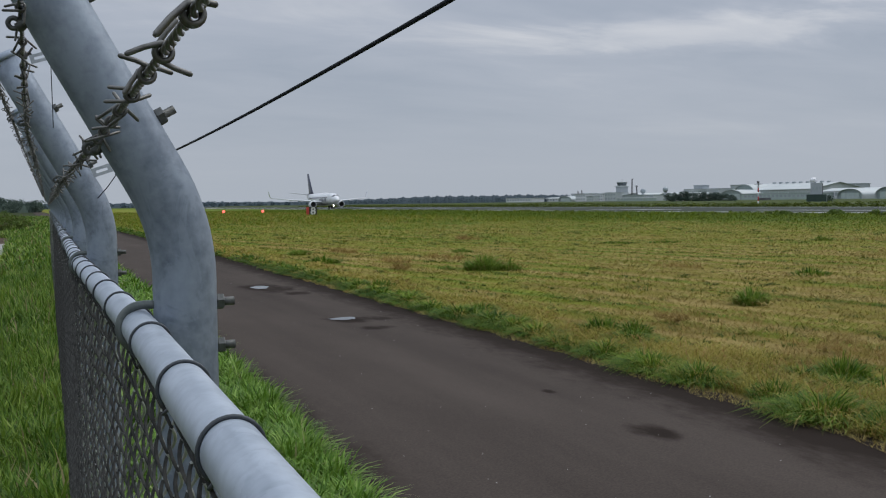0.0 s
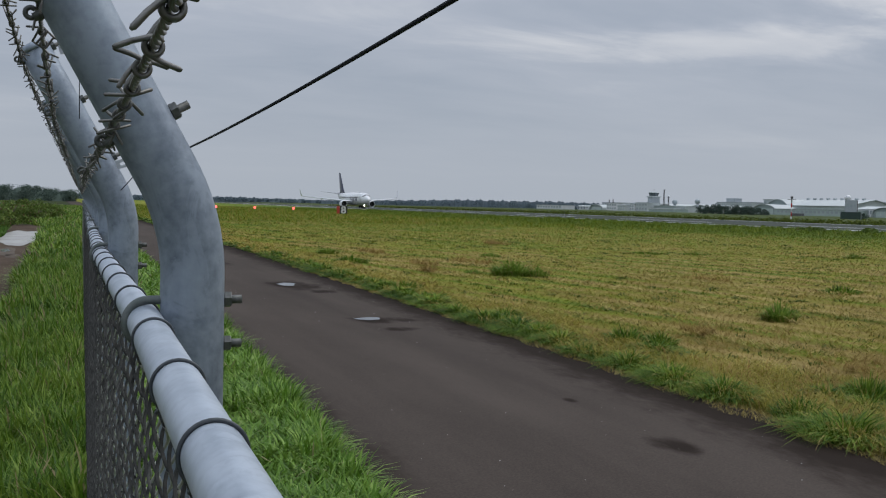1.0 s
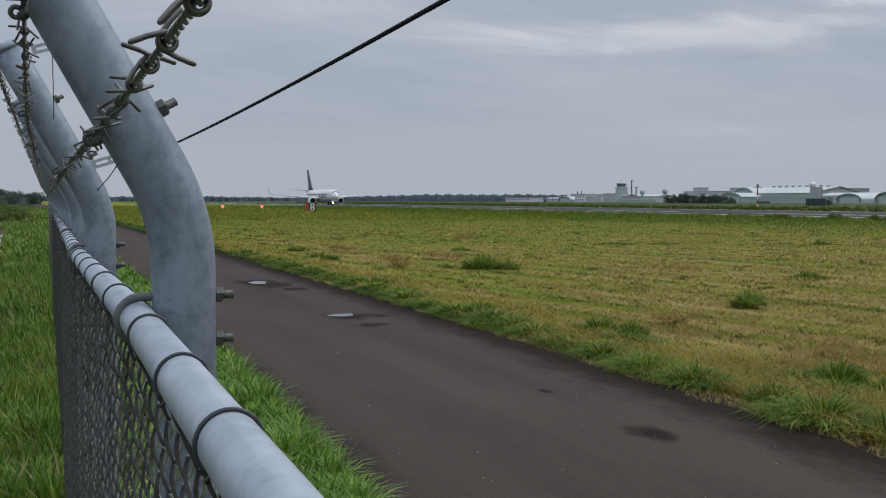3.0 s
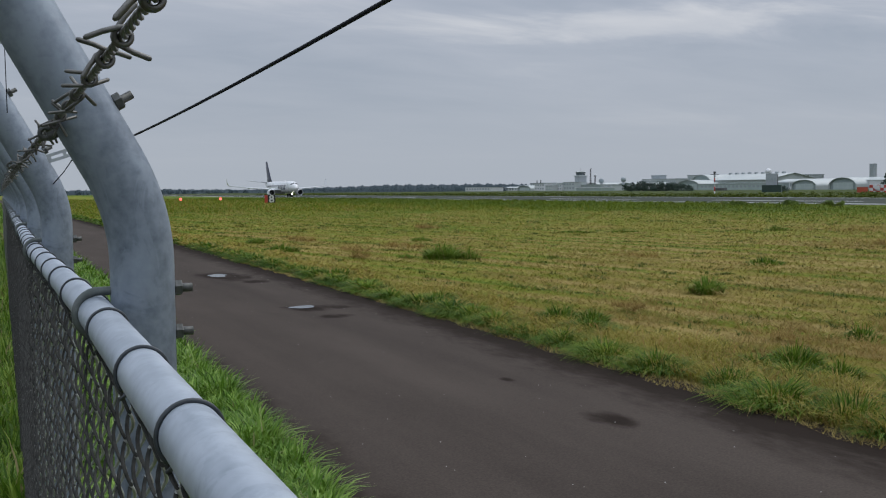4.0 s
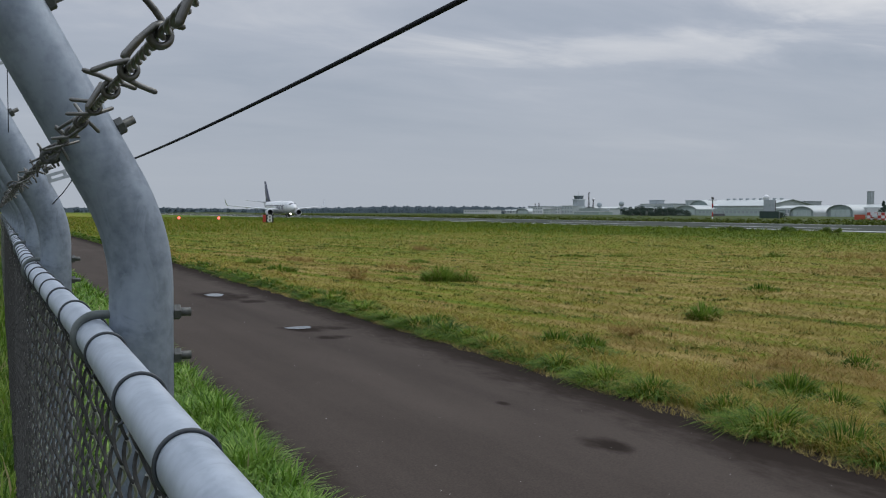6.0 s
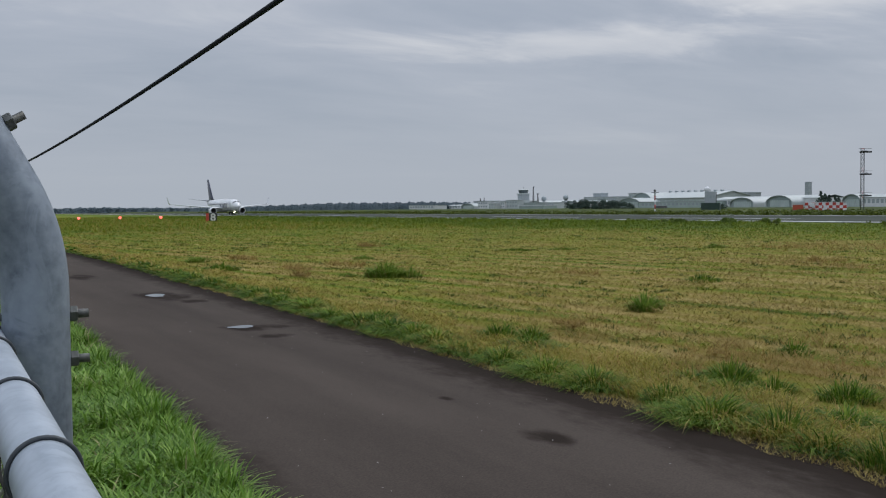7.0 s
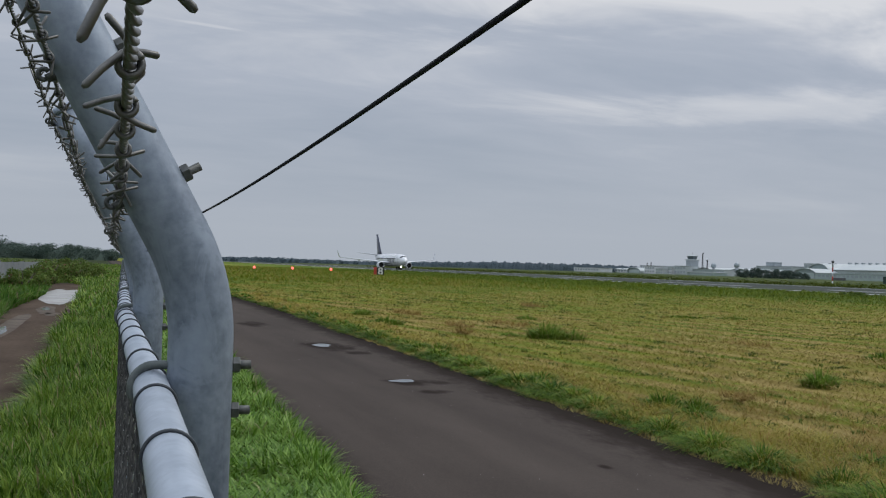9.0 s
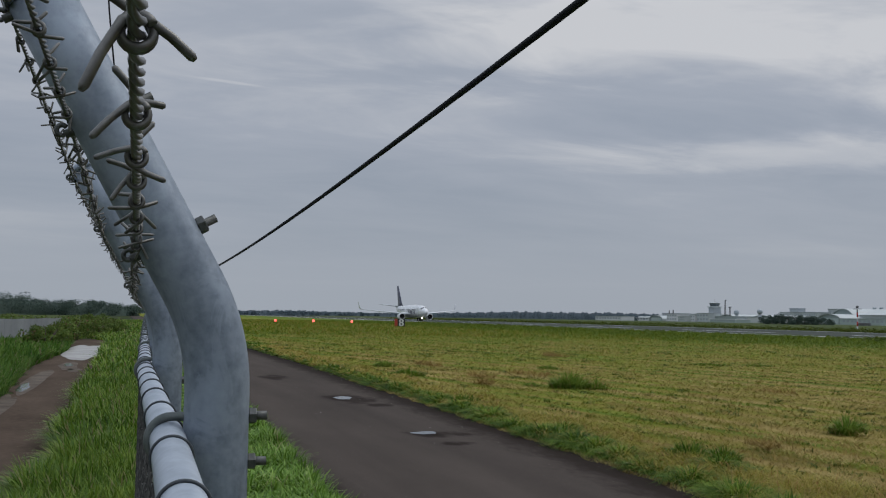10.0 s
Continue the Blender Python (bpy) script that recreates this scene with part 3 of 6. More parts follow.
# ---- ground, roads, water ----
gx = [-3000, -600, -120, -40, -12, -6, -4, 0, 4, 8, 20, 60, 140, 400, 1200, 4200]
gy = [-600, -120, -30, -6, 0, 10, 30, 80, 200, 500, 1200, 4500]
gv = [(x, y, 0.0) for y in gy for x in gx]
gf = [(j * len(gx) + i, j * len(gx) + i + 1, (j + 1) * len(gx) + i + 1, (j + 1) * len(gx) + i) for j in range(len(gy) - 1) for i in range(len(gx) - 1)]
tagged(part("ground", Geo().add(gv, gf), GROUND), "flat green and straw-coloured airfield ground", "ground", kind="structure")


def band(name, left, right, ys, z, material, across=6, lip=0.001):
    g = Geo()
    rows = []
    for y in ys:
        l, r = left(y), right(y)
        rows.append([(l - 0.01, y, lip)] + [(l + (r - l) * i / across, y, z) for i in range(across + 1)] + [(r + 0.01, y, 0.001)])
    n = across + 3
    g.add([p for row in rows for p in row], [(j * n + i, j * n + i + 1, (j + 1) * n + i + 1, (j + 1) * n + i) for j in range(len(rows) - 1) for i in range(n - 1)])
    return part(name, g, material)


ys = list(np.arange(-12, 60, 0.12)) + list(np.arange(60, 420, 3.0))
tagged(band("road", lambda y: road_left(y) + wob(y, 1), lambda y: road_right(y) + wob(y, 2), ys, 0.014, ASPHALT), "dark grey asphalt perimeter road with damp spots", "road", kind="structure")
ys2 = list(np.arange(-12, 60, 0.2)) + list(np.arange(60, 76, 2.0))
tagged(band("dirt_track", lambda y: -2.75 - 0.2 * math.sin(y * 0.21) + 2 * wob(y, 3), lambda y: -0.72 + 2.2 * wob(y, 4), ys2, 0.010, DIRT), "brown packed dirt track outside the fence", "track", kind="structure")
tagged(part("runway", Geo().box((84, -500, -0.05), (136, 3200, 0.02)), RUNWAY), "long pale grey asphalt runway", "runway", kind="structure")
tagged(part("runway_near_line", Geo().box((87.2, -500, 0.0), (89.2, 3200, 0.03)), PAINT), "white painted strip along the near runway edge", "marking", kind="structure")
tagged(part("runway_edge_line", Geo().box((132.4, -500, 0.018), (133.4, 3200, 0.028)), PAINT), "white painted runway edge line", "marking", kind="structure")
g = Geo()
for k in range(40):
    g.box((102.6, -200 + 50 * k, 0.018), (103.5, -170 + 50 * k, 0.028))
tagged(part("runway_centre_line", g, PAINT), "white broken runway centre line", "marking", kind="structure")


def pool(name, cx, cy, rx, ry, z, material, label, category, seed, kind="structure"):
    r2 = random.Random(seed)
    ph = [r2.uniform(0, 6.28) for _ in range(4)]
    ring = []
    for k in range(56):
        a = 2 * math.pi * k / 56
        s = 1 + 0.16 * math.sin(2 * a + ph[0]) + 0.09 * math.sin(3 * a + ph[1]) + 0.05 * math.sin(5 * a + ph[2]) + 0.03 * math.sin(9 * a + ph[3])
        ring.append((cx + rx * s * math.cos(a), cy + ry * s * math.sin(a), z))
    g = Geo().add([(cx, cy, z)] + ring, [(0, 1 + k, 1 + (k + 1) % 56) for k in range(56)])
    return tagged(part(name, g, material), label, category, kind=kind)


pool("puddle", 4.82, 15.6, 0.20, 0.23, 0.022, WATER, "small shallow rain puddle on the asphalt", "puddle", 1)
pool("puddle", 4.94, 23.0, 0.22, 0.42, 0.022, WATER, "small shallow rain puddle on the asphalt", "puddle", 2)
pool("slab", -1.62, 52.0, 0.92, 10.5, 0.020, TRACK_PATCH, "pale patch on the dirt track", "slab", 4)
for i, (x, y, rx, ry) in enumerate([(-1.8, 38.0, 0.35, 2.6), (-2.3, 30.0, 0.30, 4.5), (-2.4, 21.5, 0.22, 3.4), (-1.5, 35.0, 0.2, 1.2)]):
    pool("mud", x, y, rx, ry, 0.018, MUD, "pale wet mud in the wheel rut", "mud", 5 + i)
pool("puddle", -2.38, 27.0, 0.13, 1.6, 0.022, WATER, "narrow rain puddle in the wheel rut", "puddle", 9)
pool("puddle", -1.85, 38.6, 0.16, 1.0, 0.022, WATER, "narrow rain puddle in the wheel rut", "puddle", 10)

# ---- fence ----
PITCH, RAIL_Z, POST_X = 1.8, 1.80, 0.0605
R_POST, R_RAIL = 0.0445, 0.0243
LEAN = radians(28.9)
ARM = Vector((-math.sin(LEAN), 0, math.cos(LEAN)))
OUT = Vector((math.cos(LEAN), 0, math.sin(LEAN)))
BEND0, BEND_R, ARM_LEN = 1.866, 0.30, 0.44


def fx(y):
    """The fence's line swings slightly: its offset sideways."""
    return 0.0095 * min(y, 0) + 0.003 * min(max(y, 0), 1.8) + 0.0195 * max(y - 1.8, 0)


def rail_z(y):
    return RAIL_Z + 0.0166 * min(y, 0)


def post_axis():
    pts = [(POST_X, 0, -0.05), (POST_X, 0, 1.0), (POST_X, 0, BEND0)]
    for k in range(1, 11):
        a = LEAN * k / 10
        pts.append((POST_X - BEND_R * (1 - math.cos(a)), 0, BEND0 + BEND_R * math.sin(a)))
    last = Vector(pts[-1])
    pts += [tuple(last + ARM * s) for s in (0.15, 0.32, ARM_LEN)]
    return pts, last


AXIS, ARM0 = post_axis()


def arm_point(z):
    """The arm's axis at a height."""
    return ARM0 + ARM * ((z - ARM0.z) / ARM.z)


def hexagon(g, centre, axis, r, h):
    axis = Vector(axis).normalized()
    s = axis.orthogonal().normalized()
    w = axis.cross(s)
    ring = [[Vector(centre) + axis * d + rr * (math.cos(math.pi * k / 3) * s + math.sin(math.pi * k / 3) * w) for k in range(6)] for d, rr in ((0, r * 0.93), (h * 0.12, r), (h * 0.88, r), (h, r * 0.93))]
    g.loft(ring, True, True, False)


post_me = Geo().tube(AXIS, R_POST, 32).mesh("post", ZINC)
cap_me = Geo().lathe([(0, R_POST + 0.002), (0.012, R_POST + 0.002), (0.022, R_POST * 0.7), (0.026, 0.004)], (0, 0, 0), "z", 24).mesh("post_cap", ZINC)
# u-bolt: hugs the rail, its legs go through the post
rod = 0.0062
loop = [(0.098, 0, RAIL_Z + 0.0315)] + [(-(R_RAIL + rod) * math.sin(a), 0, RAIL_Z + 0.0315 * math.cos(a)) for a in np.linspace(0, math.pi, 17)] + [(0.098, 0, RAIL_Z - 0.0315)]
ubolt_me = Geo().tube(loop, rod, 10).mesh("u_bolt", UBOLT)
NUTX = POST_X + R_POST - 0.001
g = Geo()
hexagon(g, (NUTX, 0, 0), (1, 0, 0), 0.0115, 0.011)
g.tube([(NUTX, 0, 0), (NUTX + 0.026, 0, 0)], 0.0062, 10)
nut_me = g.mesh("nut", BOLT)
# hook bolt through the arm that carries one barbed strand
g = Geo()
hexagon(g, OUT * (R_POST - 0.001), OUT, 0.0125, 0.012)
g.tube([OUT * -(R_POST + 0.012), OUT * (R_POST + 0.027)], 0.0062, 10)
hook = [OUT * -(R_POST + 0.012) + OUT * (-0.007 * math.sin(a)) + ARM * (0.007 * (1 - math.cos(a))) for a in np.linspace(0, 4.6, 14)]
g.tube(hook, 0.0035, 8)
hook_me = g.mesh("hook_bolt", BOLT)
HOOKS = (2.072, 2.238, 2.388)

fence = thing("chain_link_fence", "galvanised chain-link fence with cranked posts and barbed wire", "fence")
posts = []
for k in range(-2, 24):
    p = part("post", post_me, ZINC, fence, "bent galvanised steel pipe post" if k < 0 else "")
    p.location = (fx(k * PITCH), k * PITCH, 0 if k >= 0 else -0.03)
    posts.append(p)
    c = part("post_cap", cap_me, ZINC, p)
    c.matrix_local = Matrix.Translation(Vector(AXIS[-1])) @ pose(0, 0, 0, 0, -math.degrees(LEAN), 0)
    part("u_bolt", ubolt_me, UBOLT, p)
    for dz in (0.0315, -0.0315):
        n = part("nut", nut_me, BOLT, p)
        n.location = (0, 0, RAIL_Z + dz)
    for z in HOOKS:
        h = part("hook_bolt", hook_me, BOLT, p)
        h.location = arm_point(z)
part("top_rail", Geo().tube([(fx(y) - 0.004, y, rail_z(y)) for y in (-4.0, -1.8, -0.9, 0.0, 1.0, 1.8, 3.6, 7.2, 14.4, 28, 42)], R_RAIL, 32), ZINC_RAIL, fence, "smooth galvanised top rail")
# tie wires round the rail, one loop each
ties = [-1.30, -1.02, -0.745, -0.475, -0.155, 0.06, 0.325, 0.645, 0.93, 1.2, 1.46, 1.7]
ties += [1.8 * k + d for k in range(1, 22) for d in (0.05, 0.33, 0.64, 0.93, 1.2, 1.47)]
tie_g = Geo()
R_T = R_RAIL + 0.0016
lp = [(R_T * math.sin(a), 0.010 * (a / 6.3 - 0.5), R_T * math.cos(a)) for a in np.linspace(-2.4, 3.6, 30)]
lp += [(-0.016, 0.006, -0.030)]
tie_me = tie_g.tube(lp, 0.0019, 6).mesh("tie_wire", TIE)
for y in ties:
    t = part("tie_wire", tie_me, TIE, fence)
    t.matrix_local = pose(fx(y) - 0.004, y, rail_z(y), 0, random.uniform(-14, 14), random.uniform(-3, 3))

# chain link: woven zigzag wires, each hooked into the next
HALF, FENCE_TOP = 0.037, 1.795


def woven(y0, y1, r, sides, sub):
    n = int((y1 - y0) / HALF)
    zs = np.arange(0, int(FENCE_TOP / HALF) * sub + 1) / sub
    base = []
    for k in range(sides):
        a = 2 * np.pi * k / sides
        base.append((math.cos(a), math.sin(a)))
    ph = zs
    tri = np.abs((ph % 2) - 1)
    tri = 1 - tri
    soft_t = tri * 0.45 + 0.55 * (0.5 - 0.5 * np.cos(np.pi * tri))
    bulge = 0.0060 * np.sin(np.pi * ph)
    verts, faces = [], []
    m2 = len(zs)
    for i in range(n):
        yy = y0 + HALF * (i + (soft_t * 1.12 - 0.06 if i % 2 == 0 else (1 - soft_t) * 1.12 - 0.06))
        xx = -0.0130 + fx(y0 + HALF * i) + bulge * (1 if i % 2 == 0 else -1) * 0.9 + 0.0015 * math.sin(i * 0.7)
        zz = FENCE_TOP + rail_z(y0 + HALF * i) - RAIL_Z - zs * HALF + 0.003 * math.sin(i * 1.3)
        ring = np.stack([np.stack([xx + r * c, yy + r * s * 0.9, zz + r * s * 0.5], 1) for c, s in base], 1)
        verts.append(ring.reshape(-1, 3))
        k0 = i * m2 * sides
        a = k0 + np.arange(m2 - 1)[:, None] * sides + np.arange(sides)[None]
        b2 = k0 + np.arange(m2 - 1)[:, None] * sides + (np.arange(sides)[None] + 1) % sides
        faces.append(np.stack([a, b2, b2 + sides, a + sides], -1).reshape(-1, 4))
    ob = strips("chain_link", MESH_WIRE, np.concatenate(verts), [np.concatenate(faces)])
    # each wire weaves out and in: shade is painted on bends turned to the track, light on those turned to the road
    ob.data.materials.append(MESH_LIT)
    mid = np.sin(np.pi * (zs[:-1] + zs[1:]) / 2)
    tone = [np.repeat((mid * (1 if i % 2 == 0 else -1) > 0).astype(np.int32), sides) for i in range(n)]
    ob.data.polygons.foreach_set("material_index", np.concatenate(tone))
    ob.parent = fence
    ob.data.polygons.foreach_set("use_smooth", [True] * len(ob.data.polygons))
    return tagged(ob, "woven galvanised wire mesh", kind="stuff")


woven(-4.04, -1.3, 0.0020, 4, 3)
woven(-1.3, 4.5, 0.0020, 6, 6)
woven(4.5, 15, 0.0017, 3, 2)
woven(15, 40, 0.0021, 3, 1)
part("tension_wire", Geo().tube([(fx(y) - 0.013, y, 0.06) for y in (-4, 0, 1.8, 42)], 0.002, 5), MESH_WIRE, fence)

# barbed wire: two twisted strands, four-pointed barbs wound on
barbs = []
for s in range(6):
    r2 = random.Random(40 + s)
    g = Geo()
    for w in range(2):
        y0 = -0.004 + 0.0056 * w
        a0 = r2.uniform(0, 6.28)
        turns = r2.uniform(1.2, 1.6) * 2 * math.pi
        pts = []
        for a in np.linspace(0, turns, 18):
            pts.append(Vector((0.0055 * math.cos(a0 + a), y0 + 0.0042 * a / turns, 0.0055 * math.sin(a0 + a))))
        t0 = Vector((math.sin(a0), r2.uniform(-0.75, 0.3), -math.cos(a0))).normalized()
        t1 = Vector((-math.sin(a0 + turns), r2.uniform(-0.75, 0.3), math.cos(a0 + turns))).normalized()
        l0, l1 = r2.uniform(0.018, 0.025), r2.uniform(0.018, 0.025)
        # ends cut aslant to a point
        pts = [pts[0] + t0 * l0, pts[0] + t0 * (l0 - 0.0015)] + pts + [pts[-1] + t1 * (l1 - 0.0015), pts[-1] + t1 * l1]
        g.tube(pts, [0.0009] + [0.0018] * (len(pts) - 2) + [0.0009], 8)
    barbs.append(g.mesh("barb", WIRE))


def bent_barb(arms):
    """One barb: a double coil round the strand and its arms, each given as (x, z) offsets of the tip."""
    g = Geo()
    g.tube([(0.0056 * math.cos(a), -0.0045 + 0.0007 * a, 0.0056 * math.sin(a)) for a in np.linspace(0.4, 4 * math.pi, 40)], 0.0019, 8)
    for k, (ax, az) in enumerate(arms):
        d = Vector((ax, 0, az)).normalized()
        side = Vector((-d.z, 0, d.x)) * (0.0056 if k % 2 else -0.0056)
        y = -0.0045 + 0.003 * k
        tip = Vector((ax, y - 0.004 * (-1) ** k, az)) + side * 0.5
        root = side + Vector((0, y, 0))
        g.tube([root - d * 0.004 - side * 0.35, root, root.lerp(tip, 0.5) + side * 0.12, root.lerp(tip, 0.93), tip], [0.0019, 0.0019, 0.0019, 0.0019, 0.0010], 8)
    return g.mesh("barb", WIRE)


# the barbs before the first post: place along the strand, tips of the arms
NEAR_BARBS = ((-1.125, ((-0.015, -0.025), (0.019, -0.010), (-0.022, 0.015))), (-0.972, ((-0.019, -0.016), (0.014, 0.003), (-0.014, 0.021))),
              (-0.835, ((-0.024, -0.006), (0.012, 0.021), (0.019, -0.012))), (-0.723, ((-0.022, 0.010), (0.019, -0.001), (-0.015, -0.017))))


def strand(z_hook, sag):
    base = arm_point(z_hook) - OUT * (R_POST + 0.004) + ARM * 0.009

    def at(y):
        u = (y % PITCH) / PITCH
        return Vector((base.x + 0.0038 + fx(y) + 0.0028 * min(y, 1.8), y, base.z + 0.0042 - 0.0097 * min(y, 1.8) - sag * 4 * u * (1 - u) * (y > 1.8)))

    g = Geo()
    for w in (0, math.pi):
        pts, y = [], -3.9
        while y < 5:
            a = 2 * math.pi * y / 0.038 + w
            pts.append(at(y) + Vector((0.0019 * math.cos(a), 0, 0.0019 * math.sin(a))))
            y += 0.0045
        g.tube(pts, 0.0017, 7)
    g.tube([at(y) for y in np.arange(5, 42, 0.15)], 0.0036, 5)
    far = Geo()
    y = 5.05
    while y < 41:
        for _ in range(4):
            d = Vector((random.uniform(-1, 1), random.uniform(-0.3, 0.3), random.uniform(-1, 1))).normalized()
            far.tube([at(y), at(y) + d * 0.02], 0.0021, 3, False)
        y += 0.13
    s = part("barbed_wire", g, WIRE, fence, "twisted two-strand barbed wire")
    part("barbs", far, WIRE, s, kind="stuff")
    y = -1.93 + random.uniform(0, 0.1)
    if z_hook < 2.1:
        for yb, arms in NEAR_BARBS:
            ob = part("barb", bent_barb(arms), WIRE, s)
            ob.matrix_local = Matrix.Translation(at(yb))
        y = -0.585
    while y < 5:
        ob = part("barb", random.choice(barbs), WIRE, s)
        ob.matrix_local = Matrix.Translation(at(y)) @ pose(0, 0, 0, 0, random.uniform(0, 360), random.choice((0, 180)))
        y += random.uniform(0.132, 0.144)


for z, sag in zip(HOOKS, (0.006, 0.010, 0.008)):
    strand(z, sag)


# slotted straps on the second post, with a thin wire
def strap(parent, foot, tip, name="strap"):
    foot, tip = Vector(foot), Vector(tip)
    d = (tip - foot).normalized()
    up2 = Vector((-d.z, 0, d.x))
    ln = (tip - foot).length
    g = Geo()
    w, t = 0.013, 0.0015
    # a flat bar with a long slot and a round hole, as a frame of plates
    cuts = [(0, 0.012, False), (0.012, 0.046, True), (0.046, 0.056, False), (0.056, 0.064, True), (0.064, 0.072, False), (0.072, 0.106, True), (0.106, ln, False)]
    for a, b2, slot in cuts:
        for lo, hi in ((-w, -0.004), (0.004, w)) if slot else ((-w, w),):
            q = [foot + d * s + up2 * h + Vector((0, e, 0)) for e in (-t, t) for s, h in ((a, lo), (b2, lo), (b2, hi), (a, hi))]
            g.add(q, [(0, 1, 2, 3), (7, 6, 5, 4), (0, 4, 5, 1), (1, 5, 6, 2), (2, 6, 7, 3), (3, 7, 4, 0)])
    part(name, g, STRAP, parent, "slotted flat steel bracket")


first, second = posts[2], posts[3]
part("thin_wire", Geo().tube([(-0.110, 0.052, 2.49), (-0.103, 0.052, 2.425), (-0.101, 0.052, 2.40), (-0.091, 0.052, 2.315), (-0.088, 0.052, 2.20)], 0.0013, 5), BLACK, first, "thin dark wire")
strap(second, (0.036, -0.05, 2.068), (0.152, -0.05, 2.106))
strap(second, (-0.125, -0.05, 2.395), (0.015, -0.05, 2.437))
part("thin_wire", Geo().tube([(-0.07, -0.052, 2.413), (-0.069, -0.052, 2.33), (-0.068, -0.052, 2.20)], 0.0013, 5), BLACK, second, "thin dark wire")
part("thin_wire", Geo().tube([(0.118, -0.054, 2.094), (0.102, -0.052, 2.062), (0.080, -0.05, 2.030), (0.05, -0.045, 1.995)], 0.0015, 5), BLACK, second, "thin dark wire")
cable = Geo().tube([(0.1221 + 0.0011 * y - 0.0052 * y * y, y, 2.0839 - 0.0193 * y + 0.0046 * y * y) for y in np.arange(1.76, -2.3, -0.1)], 0.0019, 10)
tagged(part("cable", cable, BLACK), "black sheathed cable strung along the fence", "cable")


# ---- grass ----
def scatter(n, xlo, xhi, y0, y1, power=1.0):
    """Roots between two lines, thicker near y0."""
    y = y0 + (y1 - y0) * rng.uniform(0, 1, n) ** power
    lo, hi = xlo(y), xhi(y)
    x = lo + (hi - lo) * rng.uniform(0, 1, n)
    return np.stack([x, y, np.zeros(n)], 1)


def drift(p, s, k):
    """Slow variation over the plan, 0 to 1."""
    return 0.5 + 0.25 * (np.sin(p[:, 0] * s + k) * np.cos(p[:, 1] * s * 0.8 + 2 * k) + np.sin(p[:, 1] * s * 2.3 + p[:, 0] * s * 1.7 + k))


def sward(name, material, label, spans, lo, hi, long0, long1, lean, wide, heading, fan=1.1, rim=0.0):
    """One object of uncounted grass; spans are (count, near end, far end)."""
    roots, lens, wid, turn, upright = [], [], [], [], []
    for n, y0, y1 in spans:
        p = scatter(n, lo, hi, y0, y1)
        upright.append(1 - rim * np.clip((p[:, 0] - lo(p[:, 1])) / (hi(p[:, 1]) - lo(p[:, 1])), 0, 1) ** 4)
        roots.append(p)
        turn.append(heading + 1.1 * np.sin(p[:, 0] * 5.3 + p[:, 1] * 2.9) + 1.0 * np.sin(p[:, 1] * 6.1 - p[:, 0] * 3.7 + 1.0))
        lens.append((long0 + (long1 - long0) * rng.uniform(0, 1, n)) * (0.62 + 0.35 * drift(p, 1.3, 0.7) + 0.35 * drift(p[:, ::-1], 4.3, 2.1)))
        wid.append(np.full(n, wide * max(1.0, y0 / 9)) * rng.uniform(0.7, 1.3, n))
    root = np.concatenate(roots)
    ob = blades(name, material, root, np.concatenate(lens), np.concatenate(wid), rng.uniform(*lean, len(root)) * np.concatenate(upright), rng, None, np.concatenate(turn), fan)
    return tagged(ob, label, "grass", kind="stuff")


sward("verge_grass", VERGE, "lush long green grass between fence and road", [(14000, -5, 3.2), (44000, 3.2, 9.0), (30000, 9, 18), (17000, 18, 40), (10000, 40, 120)],
      lambda y: 0.10 + 0.0195 * np.maximum(y - 1.8, 0), lambda y: road_left(y) + 0.015 - 0.22 * np.exp(-(np.maximum(y, 3) - 3) / 3) + 0.03 * np.sin(y * 3.1) + 0.03 * np.sin(y * 7.7), 0.28, 0.50, (0.45, 1.45), 0.0180, 0.2, 2.2, 0.55)
sward("trackside_grass", TRACKSIDE, "long yellow-green grass outside the fence", [(20000, -5, 4.0), (48000, 4.0, 12.0), (28000, 12, 28), (12000, 28, 75), (14000, 75, 200)],
      lambda y: -0.80 - 0.12 * np.sin(y * 0.9) - 0.1 * np.sin(y * 2.7) - np.clip(y - 70, 0, 12) * 0.25, lambda y: 0.03 + 0.0195 * np.maximum(y - 1.8, 0), 0.38, 0.66, (0.18, 1.0), 0.0165, 3.6, 1.6)
sward("bank_grass", BANK, "thick green grass on the far side of the track", [(14000, -5, 12), (28000, 12, 38), (16000, 38, 60)],
      lambda y: -9.0 + 0 * y, lambda y: -2.75 - 0.2 * np.sin(y * 0.21), 0.40, 0.80, (0.2, 0.9), 0.013, 0.0)

# pale dry tips that curl over the verge's rim
p = scatter(1500, lambda y: road_left(y) - 0.32, lambda y: road_left(y) + 0.0, 1.5, 30, 1.4)
tagged(blades("dry_tips", TIPS, p, rng.uniform(0.22, 0.42, len(p)), 0.0055 * np.maximum(1, p[:, 1] / 8), rng.uniform(0.3, 1.2, len(p)), rng), "pale dry seed stalks at the verge's rim", "grass", kind="stuff")

